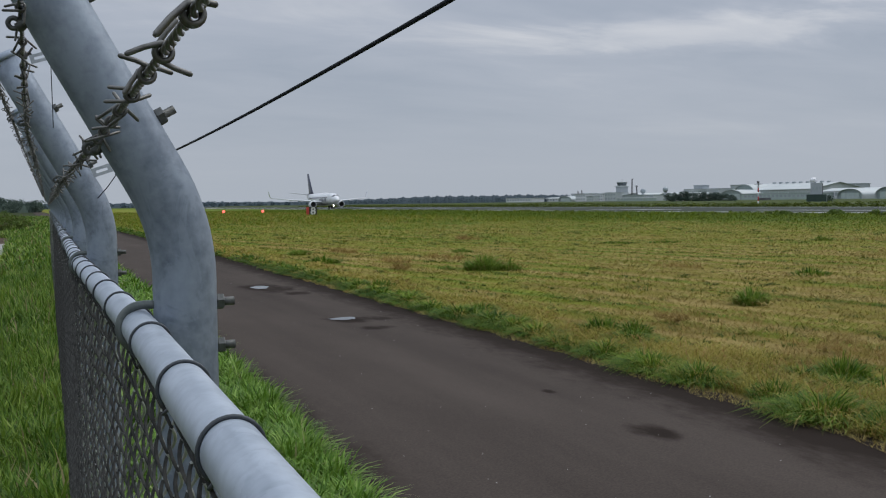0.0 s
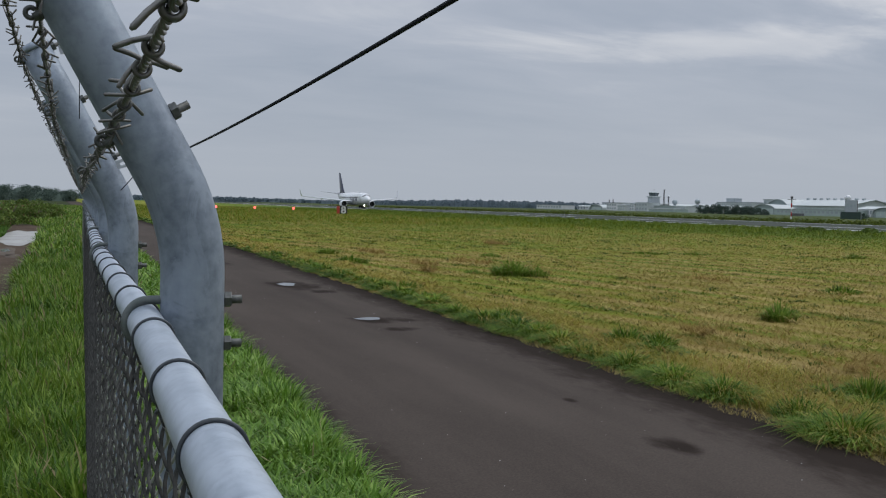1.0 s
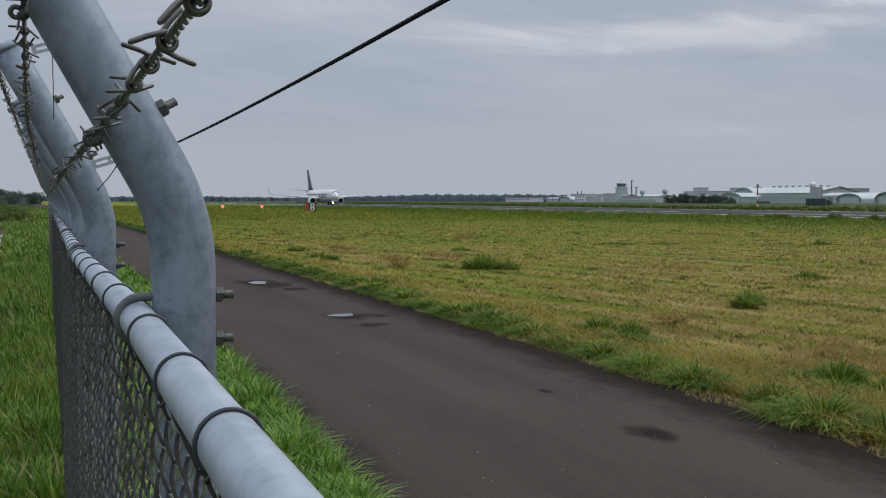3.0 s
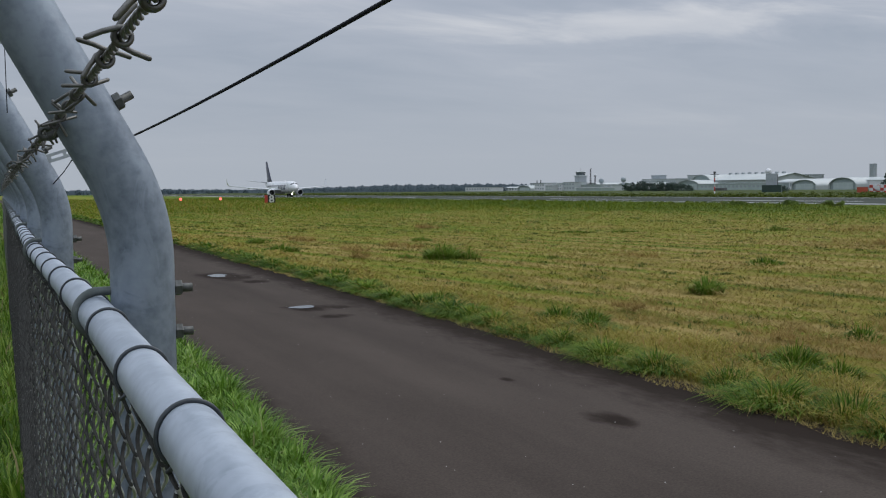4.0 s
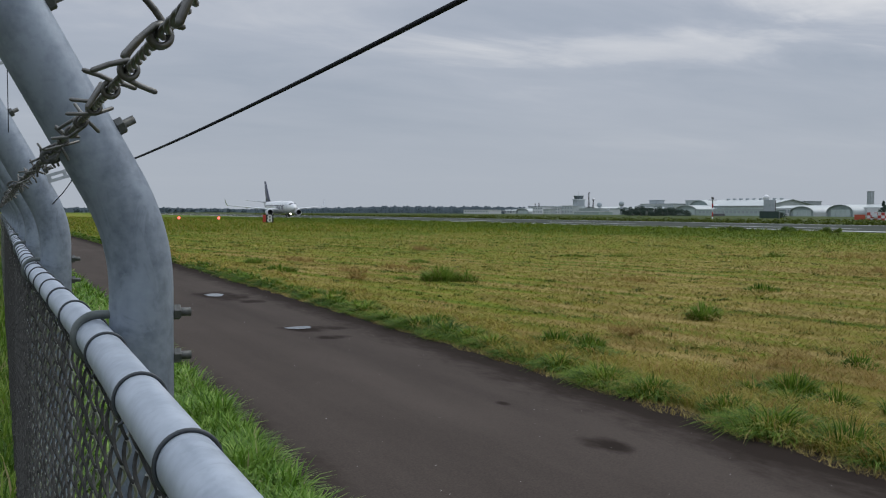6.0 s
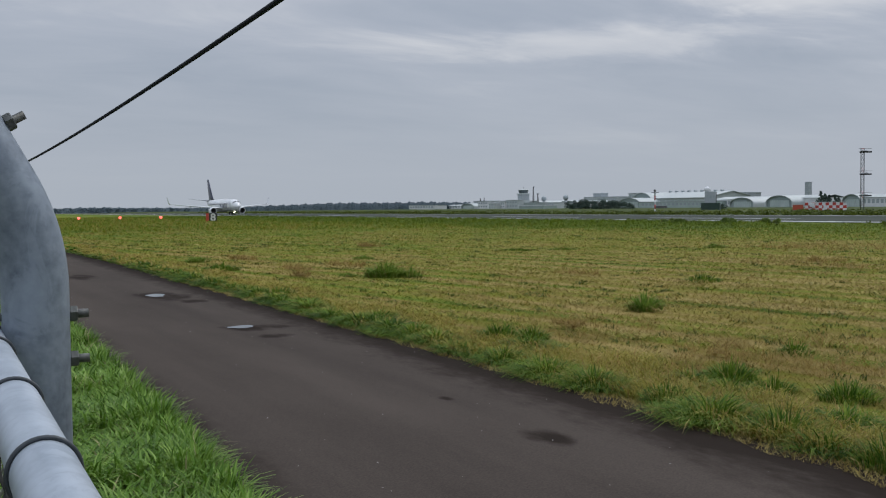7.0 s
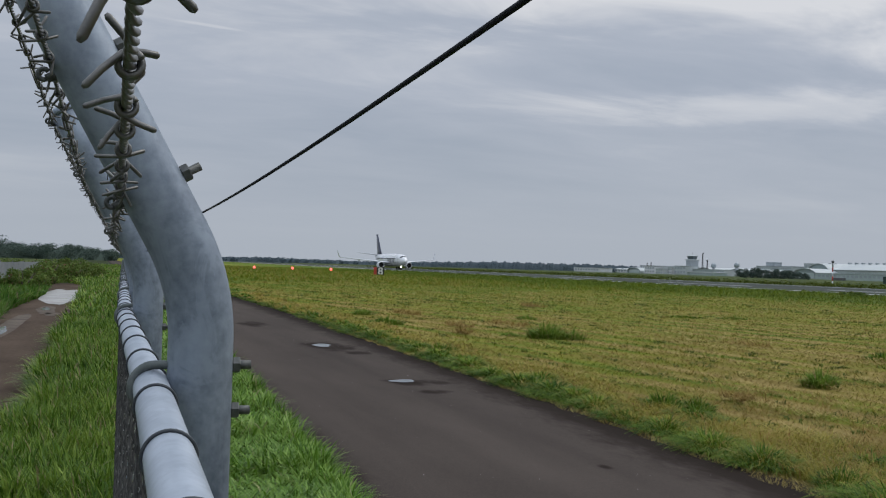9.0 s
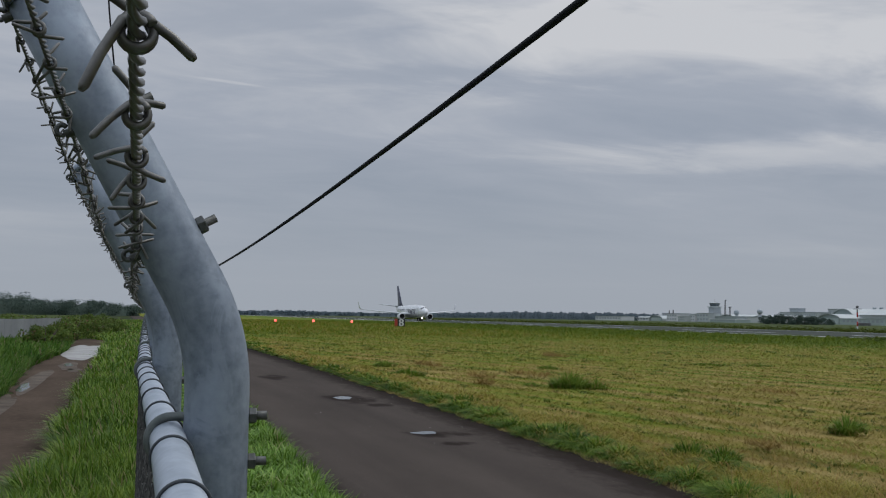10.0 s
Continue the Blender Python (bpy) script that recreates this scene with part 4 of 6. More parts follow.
# road's far edge: low round green tufts, a strip of dry yellow grass behind and between them
roots, lens, wid, lean, turn = [], [], [], [], []
y = -6.0
while y < 150:
    far_row = random.random() < 0.25
    size = random.uniform(0.30, 1.25) * (0.75 if far_row else 1.0)
    r = 0.10 + 0.20 * size
    x = float(road_right(np.array(y))) + r * 0.75 + (random.uniform(0.25, 1.2) if far_row else random.uniform(0.0, 0.16))
    n = int((760 if y < 30 else 190) * size**1.3)
    a, d = rng.uniform(0, 2 * np.pi, n), np.sqrt(rng.uniform(0, 1, n))
    roots.append(np.stack([x + r * d * np.cos(a), y + 1.5 * r * d * np.sin(a), 0 * a], 1))
    lens.append((0.15 + 0.21 * size) * rng.uniform(0.55, 1.15, n) * (1.1 - 0.35 * d))
    wid.append((0.0095 if y < 30 else 0.0125) * max(1.0, y / 9) * rng.uniform(0.7, 1.3, n))
    lean.append(0.45 + 0.85 * d + rng.uniform(-0.15, 0.25, n))
    turn.append(a)
    y += random.uniform(0.18, 0.86) * (1 if y < 40 else 1.8)
edge = blades("edge_grass", TUFT, np.concatenate(roots), np.concatenate(lens), np.concatenate(wid), np.concatenate(lean), rng, None, np.concatenate(turn), 0.7)
tagged(edge, "uneven green grass tufts along the road edge", "grass", kind="stuff")
p = scatter(80000, lambda y: road_right(y) + 0.20 + 0.12 * np.sin(y * 2.1), lambda y: road_right(y) + 1.45 + 0.35 * np.sin(y * 0.9) + 0.2 * np.sin(y * 2.3), -5, 60, 1.7)
tagged(blades("dry_grass", DRY, p, rng.uniform(0.12, 0.34, len(p)), 0.0085 * np.maximum(1, p[:, 1] / 9), rng.uniform(0.6, 1.25, len(p)), rng), "dry yellow grass beside the road", "grass", kind="stuff")
# straw washed on to the asphalt's rim
p = scatter(11000, lambda y: road_right(y) - 0.16 + 0.05 * np.sin(y * 5.1), lambda y: road_right(y) + 0.18, 1.5, 30, 1.3)
p[:, 2] = 0.018
tagged(darts("fallen_straw", STRAW, p, rng.uniform(0.03, 0.10, len(p)), 0.006 * np.maximum(1, p[:, 1] / 9), rng, 0.995), "dead straw fallen on the road edge", "straw", kind="stuff")

# mown meadow: stubble, thinning with distance
n = 330000
r = 5.5 * np.exp(rng.uniform(0, 1, n) * math.log(110 / 5.5))
a = np.radians(rng.uniform(-3, 66, n))
p = np.stack([r * np.sin(a), -1.5 + r * np.cos(a), 0 * r], 1)
keep = (p[:, 0] > road_right(p[:, 1]) + 0.15) & (p[:, 0] < 83)
p, r = p[keep], r[keep]
tall = 0.6 + 0.9 * drift(p, 0.9, 1.3)
tagged(darts("meadow", MEADOW, p, rng.uniform(0.07, 0.16, len(p)) * tall * np.maximum(1, r / 45), 0.008 * np.maximum(1, r / 8) * rng.uniform(0.6, 1.4, len(p)), rng, 0.985, 0.86), "short mown meadow, green with straw rows", "meadow", kind="stuff")
n = 60000
r, a = rng.uniform(100, 300, n), np.radians(rng.uniform(1, 44, n))
p = np.stack([r * np.sin(a), -1.5 + r * np.cos(a), 0 * r], 1)
keep = (p[:, 0] > road_right(p[:, 1]) + 0.15) & (p[:, 0] < 83)
p, r = p[keep], r[keep]
tagged(darts("far_meadow", MEADOW, p, rng.uniform(0.3, 0.6, len(p)), 0.11 * r / 100 * rng.uniform(0.6, 1.4, len(p)), rng, 0.9), "far green end of the mown meadow", "meadow", kind="stuff")
# rows of cuttings left by the mower
roots = []
for k in range(38):
    x0 = 8.4 + 1.55 * k + random.uniform(-0.25, 0.25)
    n = int(9500 * (1 if k < 16 else 0.7))
    y = -1 + 75 * rng.uniform(0, 1, n) ** 1.25
    gap = np.sin(y * 0.23 + k * 2.1) + 0.6 * np.sin(y * 0.71 + k)
    x = x0 - 0.176 * y + 0.20 * np.sin(y * 0.11 + k) + rng.normal(0, 0.14, n)
    q = np.stack([x, y, np.full(n, 0.02) + 0.05 * rng.uniform(0, 1, n) ** 2], 1)
    roots.append(q[(gap > -0.35) & (rng.uniform(0, 1, n) < np.clip(1.15 - y / 40, 0.12, 1))])
p = np.concatenate(roots)
p = p[p[:, 0] > road_right(p[:, 1]) + 0.8]
dist = np.hypot(p[:, 0], p[:, 1] + 1.5)
p[:, 2] += rng.uniform(0, 0.05, len(p))
tagged(darts("cuttings", STRAW, p, rng.uniform(0.06, 0.18, len(p)), 0.009 * np.maximum(1, dist / 9), rng, 0.99, 0.88), "dried straw cuttings lying in rows", "straw", kind="stuff")


# heaps of brown cut hay
cs = [(9.5, 7.0, 0.55, 0.35), (9.9, 6.6, 0.45, 0.3), (9.0, 7.6, 0.4, 0.25), (9.4, 8.5, 0.5, 0.25), (8.6, 8.6, 0.4, 0.3), (11.1, 9.0, 0.5, 0.35), (37, 29.5, 3.0, 1.2), (34, 31.5, 2.0, 0.8), (25, 22.2, 1.2, 0.5), (9.2, 11.5, 0.5, 0.5), (10.4, 12.6, 0.6, 0.5)]
for _ in range(26):
    rr, az = 9 * math.exp(random.random() * math.log(60 / 9)), radians(random.uniform(14, 62))
    cs.append((rr * math.sin(az), -1.5 + rr * math.cos(az), 0.022 * rr * random.uniform(0.5, 1.2), 0.006 * rr * random.uniform(0.5, 1.3)))
roots, lens = [], []
for x, y, rx, ry in cs:
    if x < float(road_right(np.array(y))) + 1.3:
        continue
    n = int(min(520, 220 + 220 * rx))
    away = math.hypot(x, y + 1.5)
    wisps = np.stack([x + rng.normal(0, ry, 14), y + rng.normal(0, rx, 14)], 1)[rng.integers(0, 14, n)]
    q = np.stack([wisps[:, 0] + rng.normal(0, 0.25 * ry, n), wisps[:, 1] + rng.normal(0, 0.22 * rx, n), rng.uniform(0.03, 0.09, n)], 1)
    roots.append(q)
    lens.append(np.full(n, max(1.0, away / 11)))
p, s9 = np.concatenate(roots), np.concatenate(lens)
tagged(darts("brown_hay", HAY, p, rng.uniform(0.06, 0.20, len(p)) * s9**0.5, 0.007 * s9, rng, 0.995), "patches of brown cut hay in the meadow", "hay", kind="stuff")


def clump(x, y, r, h, n, material, name, label, group, wide=0.009):
    a, d = rng.uniform(0, 2 * np.pi, n), r * np.sqrt(rng.uniform(0, 1, n))
    root = np.stack([d * np.cos(a), d * np.sin(a), 0 * a], 1)
    s = max(1.0, math.hypot(x, y + 1.5) / 10)
    ob = blades(name, material, root, h * rng.uniform(0.45, 1.1, n) * (1.1 - 0.5 * d / r), wide * s * rng.uniform(0.7, 1.3, n), 0.12 + 0.6 * d / r + rng.uniform(-0.1, 0.25, n), rng, None, a, 0.7)
    ob.location = (x, y, 0)
    return tagged(ob, label, "grass", group, "stuff")


for x, y, r, h, n in [(12.2, 14.35, 0.30, 0.46, 520), (7.75, 12.1, 0.30, 0.34, 520), (8.1, 11.75, 0.26, 0.30, 380), (8.0, 7.4, 0.28, 0.36, 520), (7.95, 6.7, 0.22, 0.26, 260), (8.25, 6.0, 0.30, 0.30, 420),
                      (6.6, 6.75, 0.26, 0.32, 500), (6.55, 7.9, 0.24, 0.30, 420), (6.5, 5.1, 0.30, 0.36, 560), (6.45, 3.9, 0.32, 0.36, 560), (6.6, 9.1, 0.22, 0.30, 360),
                      (6.85, 14.6, 0.36, 0.32, 420), (7.2, 20.9, 0.5, 0.36, 420), (8.9, 32.0, 0.6, 0.35, 360), (10.2, 8.6, 0.22, 0.28, 200), (11.6, 6.6, 0.28, 0.25, 240), (18.0, 19.5, 0.5, 0.3, 260)]:
    clump(x, y, r, h, n, TUFT if h < 0.4 else CLUMP, "grass_clump", "tall fresh green grass clump in the meadow", "grass clumps")
for x, y, r, h, n in [(12.0, 26.0, 0.46, 0.66, 24), (12.6, 25.6, 0.30, 0.40, 9), (11.2, 26.8, 0.24, 0.18, 6), (19.5, 13.5, 0.20, 0.16, 6), (15.5, 36, 0.35, 0.24, 10), (9.6, 38, 0.38, 0.32, 14), (33, 36, 0.45, 0.28, 12)]:
    clump(x, y, r * 1.2, h, n * 34, CLUMP, "weed_bush", "low dark green weed bush in the meadow", "weed bushes", 0.007)
for x, y, r, h, n in [(24.5, 39.5, 1.1, 0.12, 420), (26.3, 38.6, 0.8, 0.12, 240)]:
    clump(x, y, r, h, n, TUFT, "grass_clump", "flat patch of fresh green grass in the meadow", "grass clumps", 0.012)
# small weeds all over the meadow
n = 900
r = 9 * np.exp(rng.uniform(0, 1, n) * math.log(70 / 9))
a = np.radians(rng.uniform(5, 60, n))
cx, cy = r * np.sin(a), -1.5 + r * np.cos(a)
ok = (cx > road_right(cy) + 0.6) & (cx < 83)
cx, cy, r = np.repeat(cx[ok], 18), np.repeat(cy[ok], 18), np.repeat(r[ok], 18)
p = np.stack([cx + rng.normal(0, 0.07, len(cx)) * np.maximum(1, r / 25), cy + rng.normal(0, 0.09, len(cx)) * np.maximum(1, r / 25), 0 * cx], 1)
ob = blades("small_weeds", WEED, p, rng.uniform(0.06, 0.15, len(p)) * np.maximum(1, r / 40), 0.014 * np.maximum(1, r / 18), rng.uniform(0.6, 1.25, len(p)), rng)
tagged(ob, "scattered small dark weeds in the mown meadow", "weeds", kind="stuff")
# taller weeds on the runway's shoulder
n = 160
cx, cy = 83 - rng.uniform(0, 1, n) ** 2 * 16, rng.uniform(40, 260, n)
v, f = leaf_cloud(np.stack([cx, cy, rng.uniform(0.02, 0.10, n)], 1), rng.uniform(0.15, 0.38, n), 30, 0.22, rng)
tagged(strips("shoulder_weeds", WEED, v, [f]), "rank green weeds along the runway shoulder", "weeds", kind="stuff")
for x, y, r in [(74, 88, 0.7), (76.5, 83.5, 0.5), (78, 79, 0.45), (78, 63, 0.7), (77.5, 58, 1.2), (78, 53, 1.0)]:
    v, f = leaf_cloud([(random.gauss(0, r) * 1.1, random.gauss(0, r), random.uniform(0.05, 0.42)) for _ in range(18)], [random.uniform(0.12, 0.34) for _ in range(18)], 60, 0.15, rng)
    ob = strips("shrub", BUSH, v, [f])
    ob.location = (min(x, 78.5), y, 0)
    tagged(ob, "low dark shrub beside the runway", "shrub", "runway shrubs")
# weedy strip beyond the runway
n = 3600
cx, cy = 138 + 75 * rng.uniform(0, 1, n) ** 1.6, 60 + 500 * rng.uniform(0, 1, n) ** 1.2
v, f = leaf_cloud(np.stack([cx, cy, rng.uniform(0.0, 0.25, n)], 1), rng.uniform(0.3, 0.9, n), 22, 0.42, rng, 0.55)
tagged(strips("runway_weeds", WEED, v, [f]), "rank weeds in the strip beyond the runway", "weeds", kind="stuff")
p = np.stack([rng.uniform(47, 83.5, 30000), rng.uniform(25, 300, 30000), np.zeros(30000)], 1)
dist = np.hypot(p[:, 0], p[:, 1])
ob = blades("shoulder_grass", MEADOW, p, rng.uniform(0.10, 0.30, len(p)) * np.clip((95 - p[:, 0]) / 30, 0.4, 1), 0.055 * dist / 100, rng.uniform(0.2, 0.9, len(p)), rng)
tagged(ob, "rough green grass along the runway shoulder", "grass", kind="stuff")
# grit on the road
n = 130
py2 = 3 + 27 * rng.uniform(0, 1, n) ** 1.3
px2 = road_left(py2) + 0.3 + rng.uniform(0, 1, n) * 3.7
g = Geo()
for x, y in zip(px2, py2):
    s = random.uniform(0.003, 0.008)
    ring = [(x + s * random.uniform(0.7, 1.2) * math.cos(k * 1.257), y + s * random.uniform(0.7, 1.2) * math.sin(k * 1.257), 0.014) for k in range(5)]
    g.add(ring + [(x, y, 0.014 + s * 0.8)], [(k, (k + 1) % 5, 5) for k in range(5)])
tagged(part("grit", g, PEBBLE), "pale grit scattered over the asphalt", "grit", kind="stuff")


# ---- trees and hedges ----
def woods(name, material, label, az0, az1, dist, heights, n, leaves, size, kind="stuff", crowns=(0.74, 0.97), mass=1.0):
    """Uncounted far trees between two bearings; heights vary along the row."""
    cs, rs = [], []
    for k in range(n):
        u = (k + random.random()) / n
        az = radians(az0 + (az1 - az0) * u)
        d = dist * random.uniform(0.97, 1.06)
        i = u * (len(heights) - 1)
        h = heights[int(i)] + (heights[min(int(i) + 1, len(heights) - 1)] - heights[int(i)]) * (i % 1)
        h *= random.uniform(*crowns)
        r = h * random.uniform(0.30, 0.46)
        x, y = d * math.sin(az), d * math.cos(az)
        for z in np.arange(r * 0.6, h - r * 0.8, r * 0.8):
            cs.append((x + random.uniform(-r, r), y + random.uniform(-r, r), z))
            rs.append(r * random.uniform(0.7, 1.1))
    v, f = leaf_cloud(cs, rs, leaves // 2, size * 0.7, rng)
    # the closed mass of crowns behind the outer leaves
    m2 = n * 6
    u = np.linspace(0, 1, m2)
    az = np.radians(az0 + (az1 - az0) * u)
    top = np.interp(u, np.linspace(0, 1, len(heights)), heights) * mass * (0.90 + 0.07 * np.sin(u * n * 0.31) + 0.05 * np.sin(u * n * 0.83 + 1) + 0.06 * np.interp(u * n * 0.5, np.arange(n + 1), rng.uniform(-1, 1, n + 1)))
    rows2 = [np.stack([(dist * k) * np.sin(az), (dist * k) * np.cos(az), top * hh], 1) for k, hh in ((0.985, 0.0), (0.99, 0.45), (1.0, 0.8), (1.02, 1.0), (1.06, 0.9))]
    q = np.concatenate(rows2)
    i9 = (np.arange(4)[:, None] * m2 + np.arange(m2 - 1)[None]).ravel()
    faces = np.stack([i9, i9 + 1, i9 + 1 + m2, i9 + m2], 1)
    ob = strips(name, material, np.concatenate([v, q]), [f, faces + len(v)])
    ob.data.polygons.foreach_set("use_smooth", [True] * len(ob.data.polygons))
    return tagged(ob, label, "woods", kind=kind)


woods("far_woods", HAZED_WOODS, "low dark wooded hills on the horizon", 6.5, 12.5, 900, (4.2, 5, 4.4, 4.2), 190, 30, 1.5)
woods("far_woods", HAZED_WOODS, "low dark wooded hills on the horizon", 12.5, 28.5, 1150, (4.2, 4.4, 5.0, 5.6, 6.6, 7.6, 8.6, 8.6, 8.2, 8.8, 8.4, 7.8), 520, 30, 1.4)
woods("far_woods", HAZED_WOODS, "low dark wooded hills on the horizon", 28, 56, 1600, (6, 6, 5, 6, 5, 6), 200, 22, 3.0)
woods("far_woods", HAZED_WOODS, "low dark wooded hills on the horizon", 0.0, 6.8, 900, (5, 4.6, 4.6, 4.2), 150, 30, 1.5)
woods("far_woods", NEAR_WOODS, "dark tree row behind the sheds", 49.6, 57.0, 720, (8.5, 9.6, 9.0, 9.8, 9.2), 70, 120, 0.8, crowns=(0.8, 1.05), mass=0.8)
woods("side_woods", NEAR_WOODS, "dark green tree belt beyond the fields", -9.0, 0.8, 420, (5.4, 6.2, 6.8, 9.0, 7.2, 6.4, 6.8, 5.6, 4.6), 170, 320, 0.55, crowns=(0.86, 1.08), mass=0.72)
woods("side_scrub", BUSH, "brown-green scrub beyond the grey fence", -9.5, -1.6, 130, (1.3, 1.4, 1.5, 1.3, 1.4), 150, 120, 0.25, crowns=(0.84, 1.08), mass=0.72)


def bush(name, x, y, r, h, material, label, category, group="", leaves=90, size=0.11, n=30):
    ob = thing(name, label, category, (x, y, 0), 0, group)
    g = Geo()
    for k in range(5):
        a = k * 1.26 + random.random()
        g.tube([(0.05 * math.cos(a), 0.05 * math.sin(a), 0), (r * 0.3 * math.cos(a), r * 0.3 * math.sin(a), h * 0.4), (r * 0.6 * math.cos(a), r * 0.6 * math.sin(a), h * 0.75)], [0.05, 0.035, 0.012], 6)
    part("stem", g, BARK, ob)
    cs, rs = [], []
    for _ in range(n):
        a, d = random.uniform(0, 6.28), r * math.sqrt(random.random())
        cs.append((d * math.cos(a), d * math.sin(a), h * random.uniform(0.2, 0.9) * (1 - 0.35 * (d / r) ** 2)))
        rs.append(min(r, h) * random.uniform(0.18, 0.32))
    v, f = leaf_cloud(cs, rs, leaves, size, rng)
    c = strips("crown", material, v, [f])
    c.parent = ob
    return ob


for x, y, r, h in [(-1.9, 79, 1.0, 1.2), (-1.2, 84, 1.0, 1.1), (-0.6, 93, 1.0, 1.1), (-1.0, 105, 1.3, 1.3), (-3.6, 53, 1.1, 1.35), (-3.4, 59, 1.2, 1.55), (-3.1, 65, 1.2, 1.75), (-2.9, 72, 1.3, 1.8), (-2.8, 80, 1.3, 1.8), (-2.6, 89, 1.2, 1.7), (-2.4, 100, 1.3, 1.7), (-2.2, 113, 1.4, 1.7)]:
    bush("hedge_bush", x, y, r, h, BUSH, "dense leafy green bush beside the dirt track", "bush", "hedge bushes")


def broadleaf(x, y, h, r, label, material=NEAR_WOODS, group=""):
    ob = thing("tree", label, "tree", (x, y, 0), 0, group)
    g = Geo().tube([(0, 0, 0), (0.1, 0, h * 0.25), (0, 0.1, h * 0.55)], [h * 0.035, h * 0.028, h * 0.014], 8)
    for k in range(5):
        a = k * 1.3 + random.random()
        g.tube([(0.05, 0, h * (0.25 + 0.05 * k)), (r * 0.35 * math.cos(a), r * 0.35 * math.sin(a), h * (0.45 + 0.06 * k)), (r * 0.75 * math.cos(a), r * 0.75 * math.sin(a), h * (0.55 + 0.07 * k))], [h * 0.016, h * 0.011, h * 0.004], 5)
    part("trunk", g, BARK, ob)
    cs, rs = [], []
    for _ in range(16):
        a, d = random.uniform(0, 6.28), r * math.sqrt(random.random()) * 0.85
        cs.append((d * math.cos(a), d * math.sin(a), h * random.uniform(0.12, 0.88) - 0.2 * d))
        rs.append(r * random.uniform(0.30, 0.46))
    v, f = leaf_cloud(cs, rs, 260, h * 0.06, rng)
    c = strips("crown", material, v, [f])
    c.parent = ob
    return ob


def conifer(x, y, h, label):
    ob = thing("conifer", label, "tree", (x, y, 0), 0, "windswept conifers")
    part("trunk", Geo().tube([(0, 0, 0), (0.06, 0, h * 0.5), (0, 0.05, h)], [h * 0.03, h * 0.02, h * 0.004], 7), BARK, ob)
    cs, rs = [], []
    for k in range(15):
        u = k / 14
        a = random.uniform(0, 6.28)
        d = h * 0.30 * (1 - u) * random.uniform(0.3, 1.1)
        cs.append((d * math.cos(a), d * math.sin(a), h * (0.22 + 0.76 * u)))
        rs.append(h * (0.17 * (1 - u) + 0.05))
    v, f = leaf_cloud(cs, rs, 46, h * 0.07, rng)
    c = strips("crown", NEAR_WOODS, v, [f])
    c.parent = ob


def polar(az, d):
    return d * math.sin(radians(az)), -1.5 + d * math.cos(radians(az))


# ---- airport buildings, far side of the runway ----
ROW = 520.0


def along(az, x=ROW):
    return x / math.tan(radians(az)) - 1.5


def window_row(parent, x, y0, y1, z0, z1, n, wide=0.6):
    """Panes set into a wall that faces the runway."""
    step = (y1 - y0) / n
    me = None
    for k in range(n):
        yc = y0 + step * (k + 0.5)
        if me is None:
            me = Geo().box((-0.12, -step * wide / 2, z0), (0.05, step * wide / 2, z1)).mesh("window", PANE)
        w = part("window", me, PANE, parent)
        w.location = (x, yc, 0)


def low_building(name, az0, az1, z, label, wall=PALE, roof=GREY_ROOF, x=ROW, deep=22, windows=0, storeys=1, category="building", flat=True):
    y1, y0 = along(az0, x), along(az1, x)
    mid = (y0 + y1) / 2
    ob = thing(name, label, category, (x, mid, 0))
    h = (y1 - y0) / 2
    part("wall", Geo().box((0, -h, 0), (deep, h, z - (0.5 if flat else z * 0.25))), wall, ob)
    if flat:
        part("roof", Geo().box((-0.4, -h - 0.4, z - 0.5), (deep + 0.4, h + 0.4, z), 0.06), roof, ob)
    else:
        e = z * 0.75
        rings = [[(-0.5, yy, e - 0.2), (-0.5, yy, e), (deep / 2, yy, z), (deep + 0.5, yy, e), (deep + 0.5, yy, e - 0.2), (deep / 2, yy, z - 0.2)] for yy in (-h - 0.5, h + 0.5)]
        part("roof", Geo().loft(rings, True, True, False), roof, ob)
    for s in range(storeys):
        if windows:
            hh = (z - 0.8) / storeys if flat else z * 0.7 / storeys
            window_row(ob, -0.02, -h * 0.94, h * 0.94, 0.3 + hh * s + hh * 0.35, 0.3 + hh * s + hh * 0.8, windows)
    return ob


def hangar(name, az0, az1, z, label, x=ROW, deep=45, roof=PALE_ROOF, wall=GABLE):
    """Arched shelter whose end wall faces the runway."""
    y1, y0 = along(az0, x), along(az1, x)
    h, mid = (y1 - y0) / 2, (y0 + y1) / 2
    ob = thing(name, label, "hangar", (x, mid, 0), 0, "arched hangars")
    arc = [(h * math.cos(a), z * 0.35 + z * 0.65 * math.sin(a)) for a in np.linspace(0, math.pi, 21)]
    outer = [(h, 0)] + arc + [(-h, 0)]
    inner = [(c * 0.97, max(0.0, zz * 0.96)) for c, zz in outer]
    rings = [[(xx, c, zz) for c, zz in outer] + [(xx, c, zz) for c, zz in reversed(inner)] for xx in (-0.8, deep)]
    part("roof", Geo().loft(rings, True, True, False), roof, ob)
    part("wall", Geo().loft([[(xx, c, zz) for c, zz in inner] for xx in (0.2, 0.8)], True, True, False), wall, ob)
    n = 4
    for k in range(n):
        y2 = -h * 0.72 + 1.44 * h * k / n
        part("door", Geo().box((-0.1, y2 + 0.1, 0), (0.2, y2 + 1.44 * h / n - 0.1, z * 0.58), 0.03), SHADE, ob)
    return ob


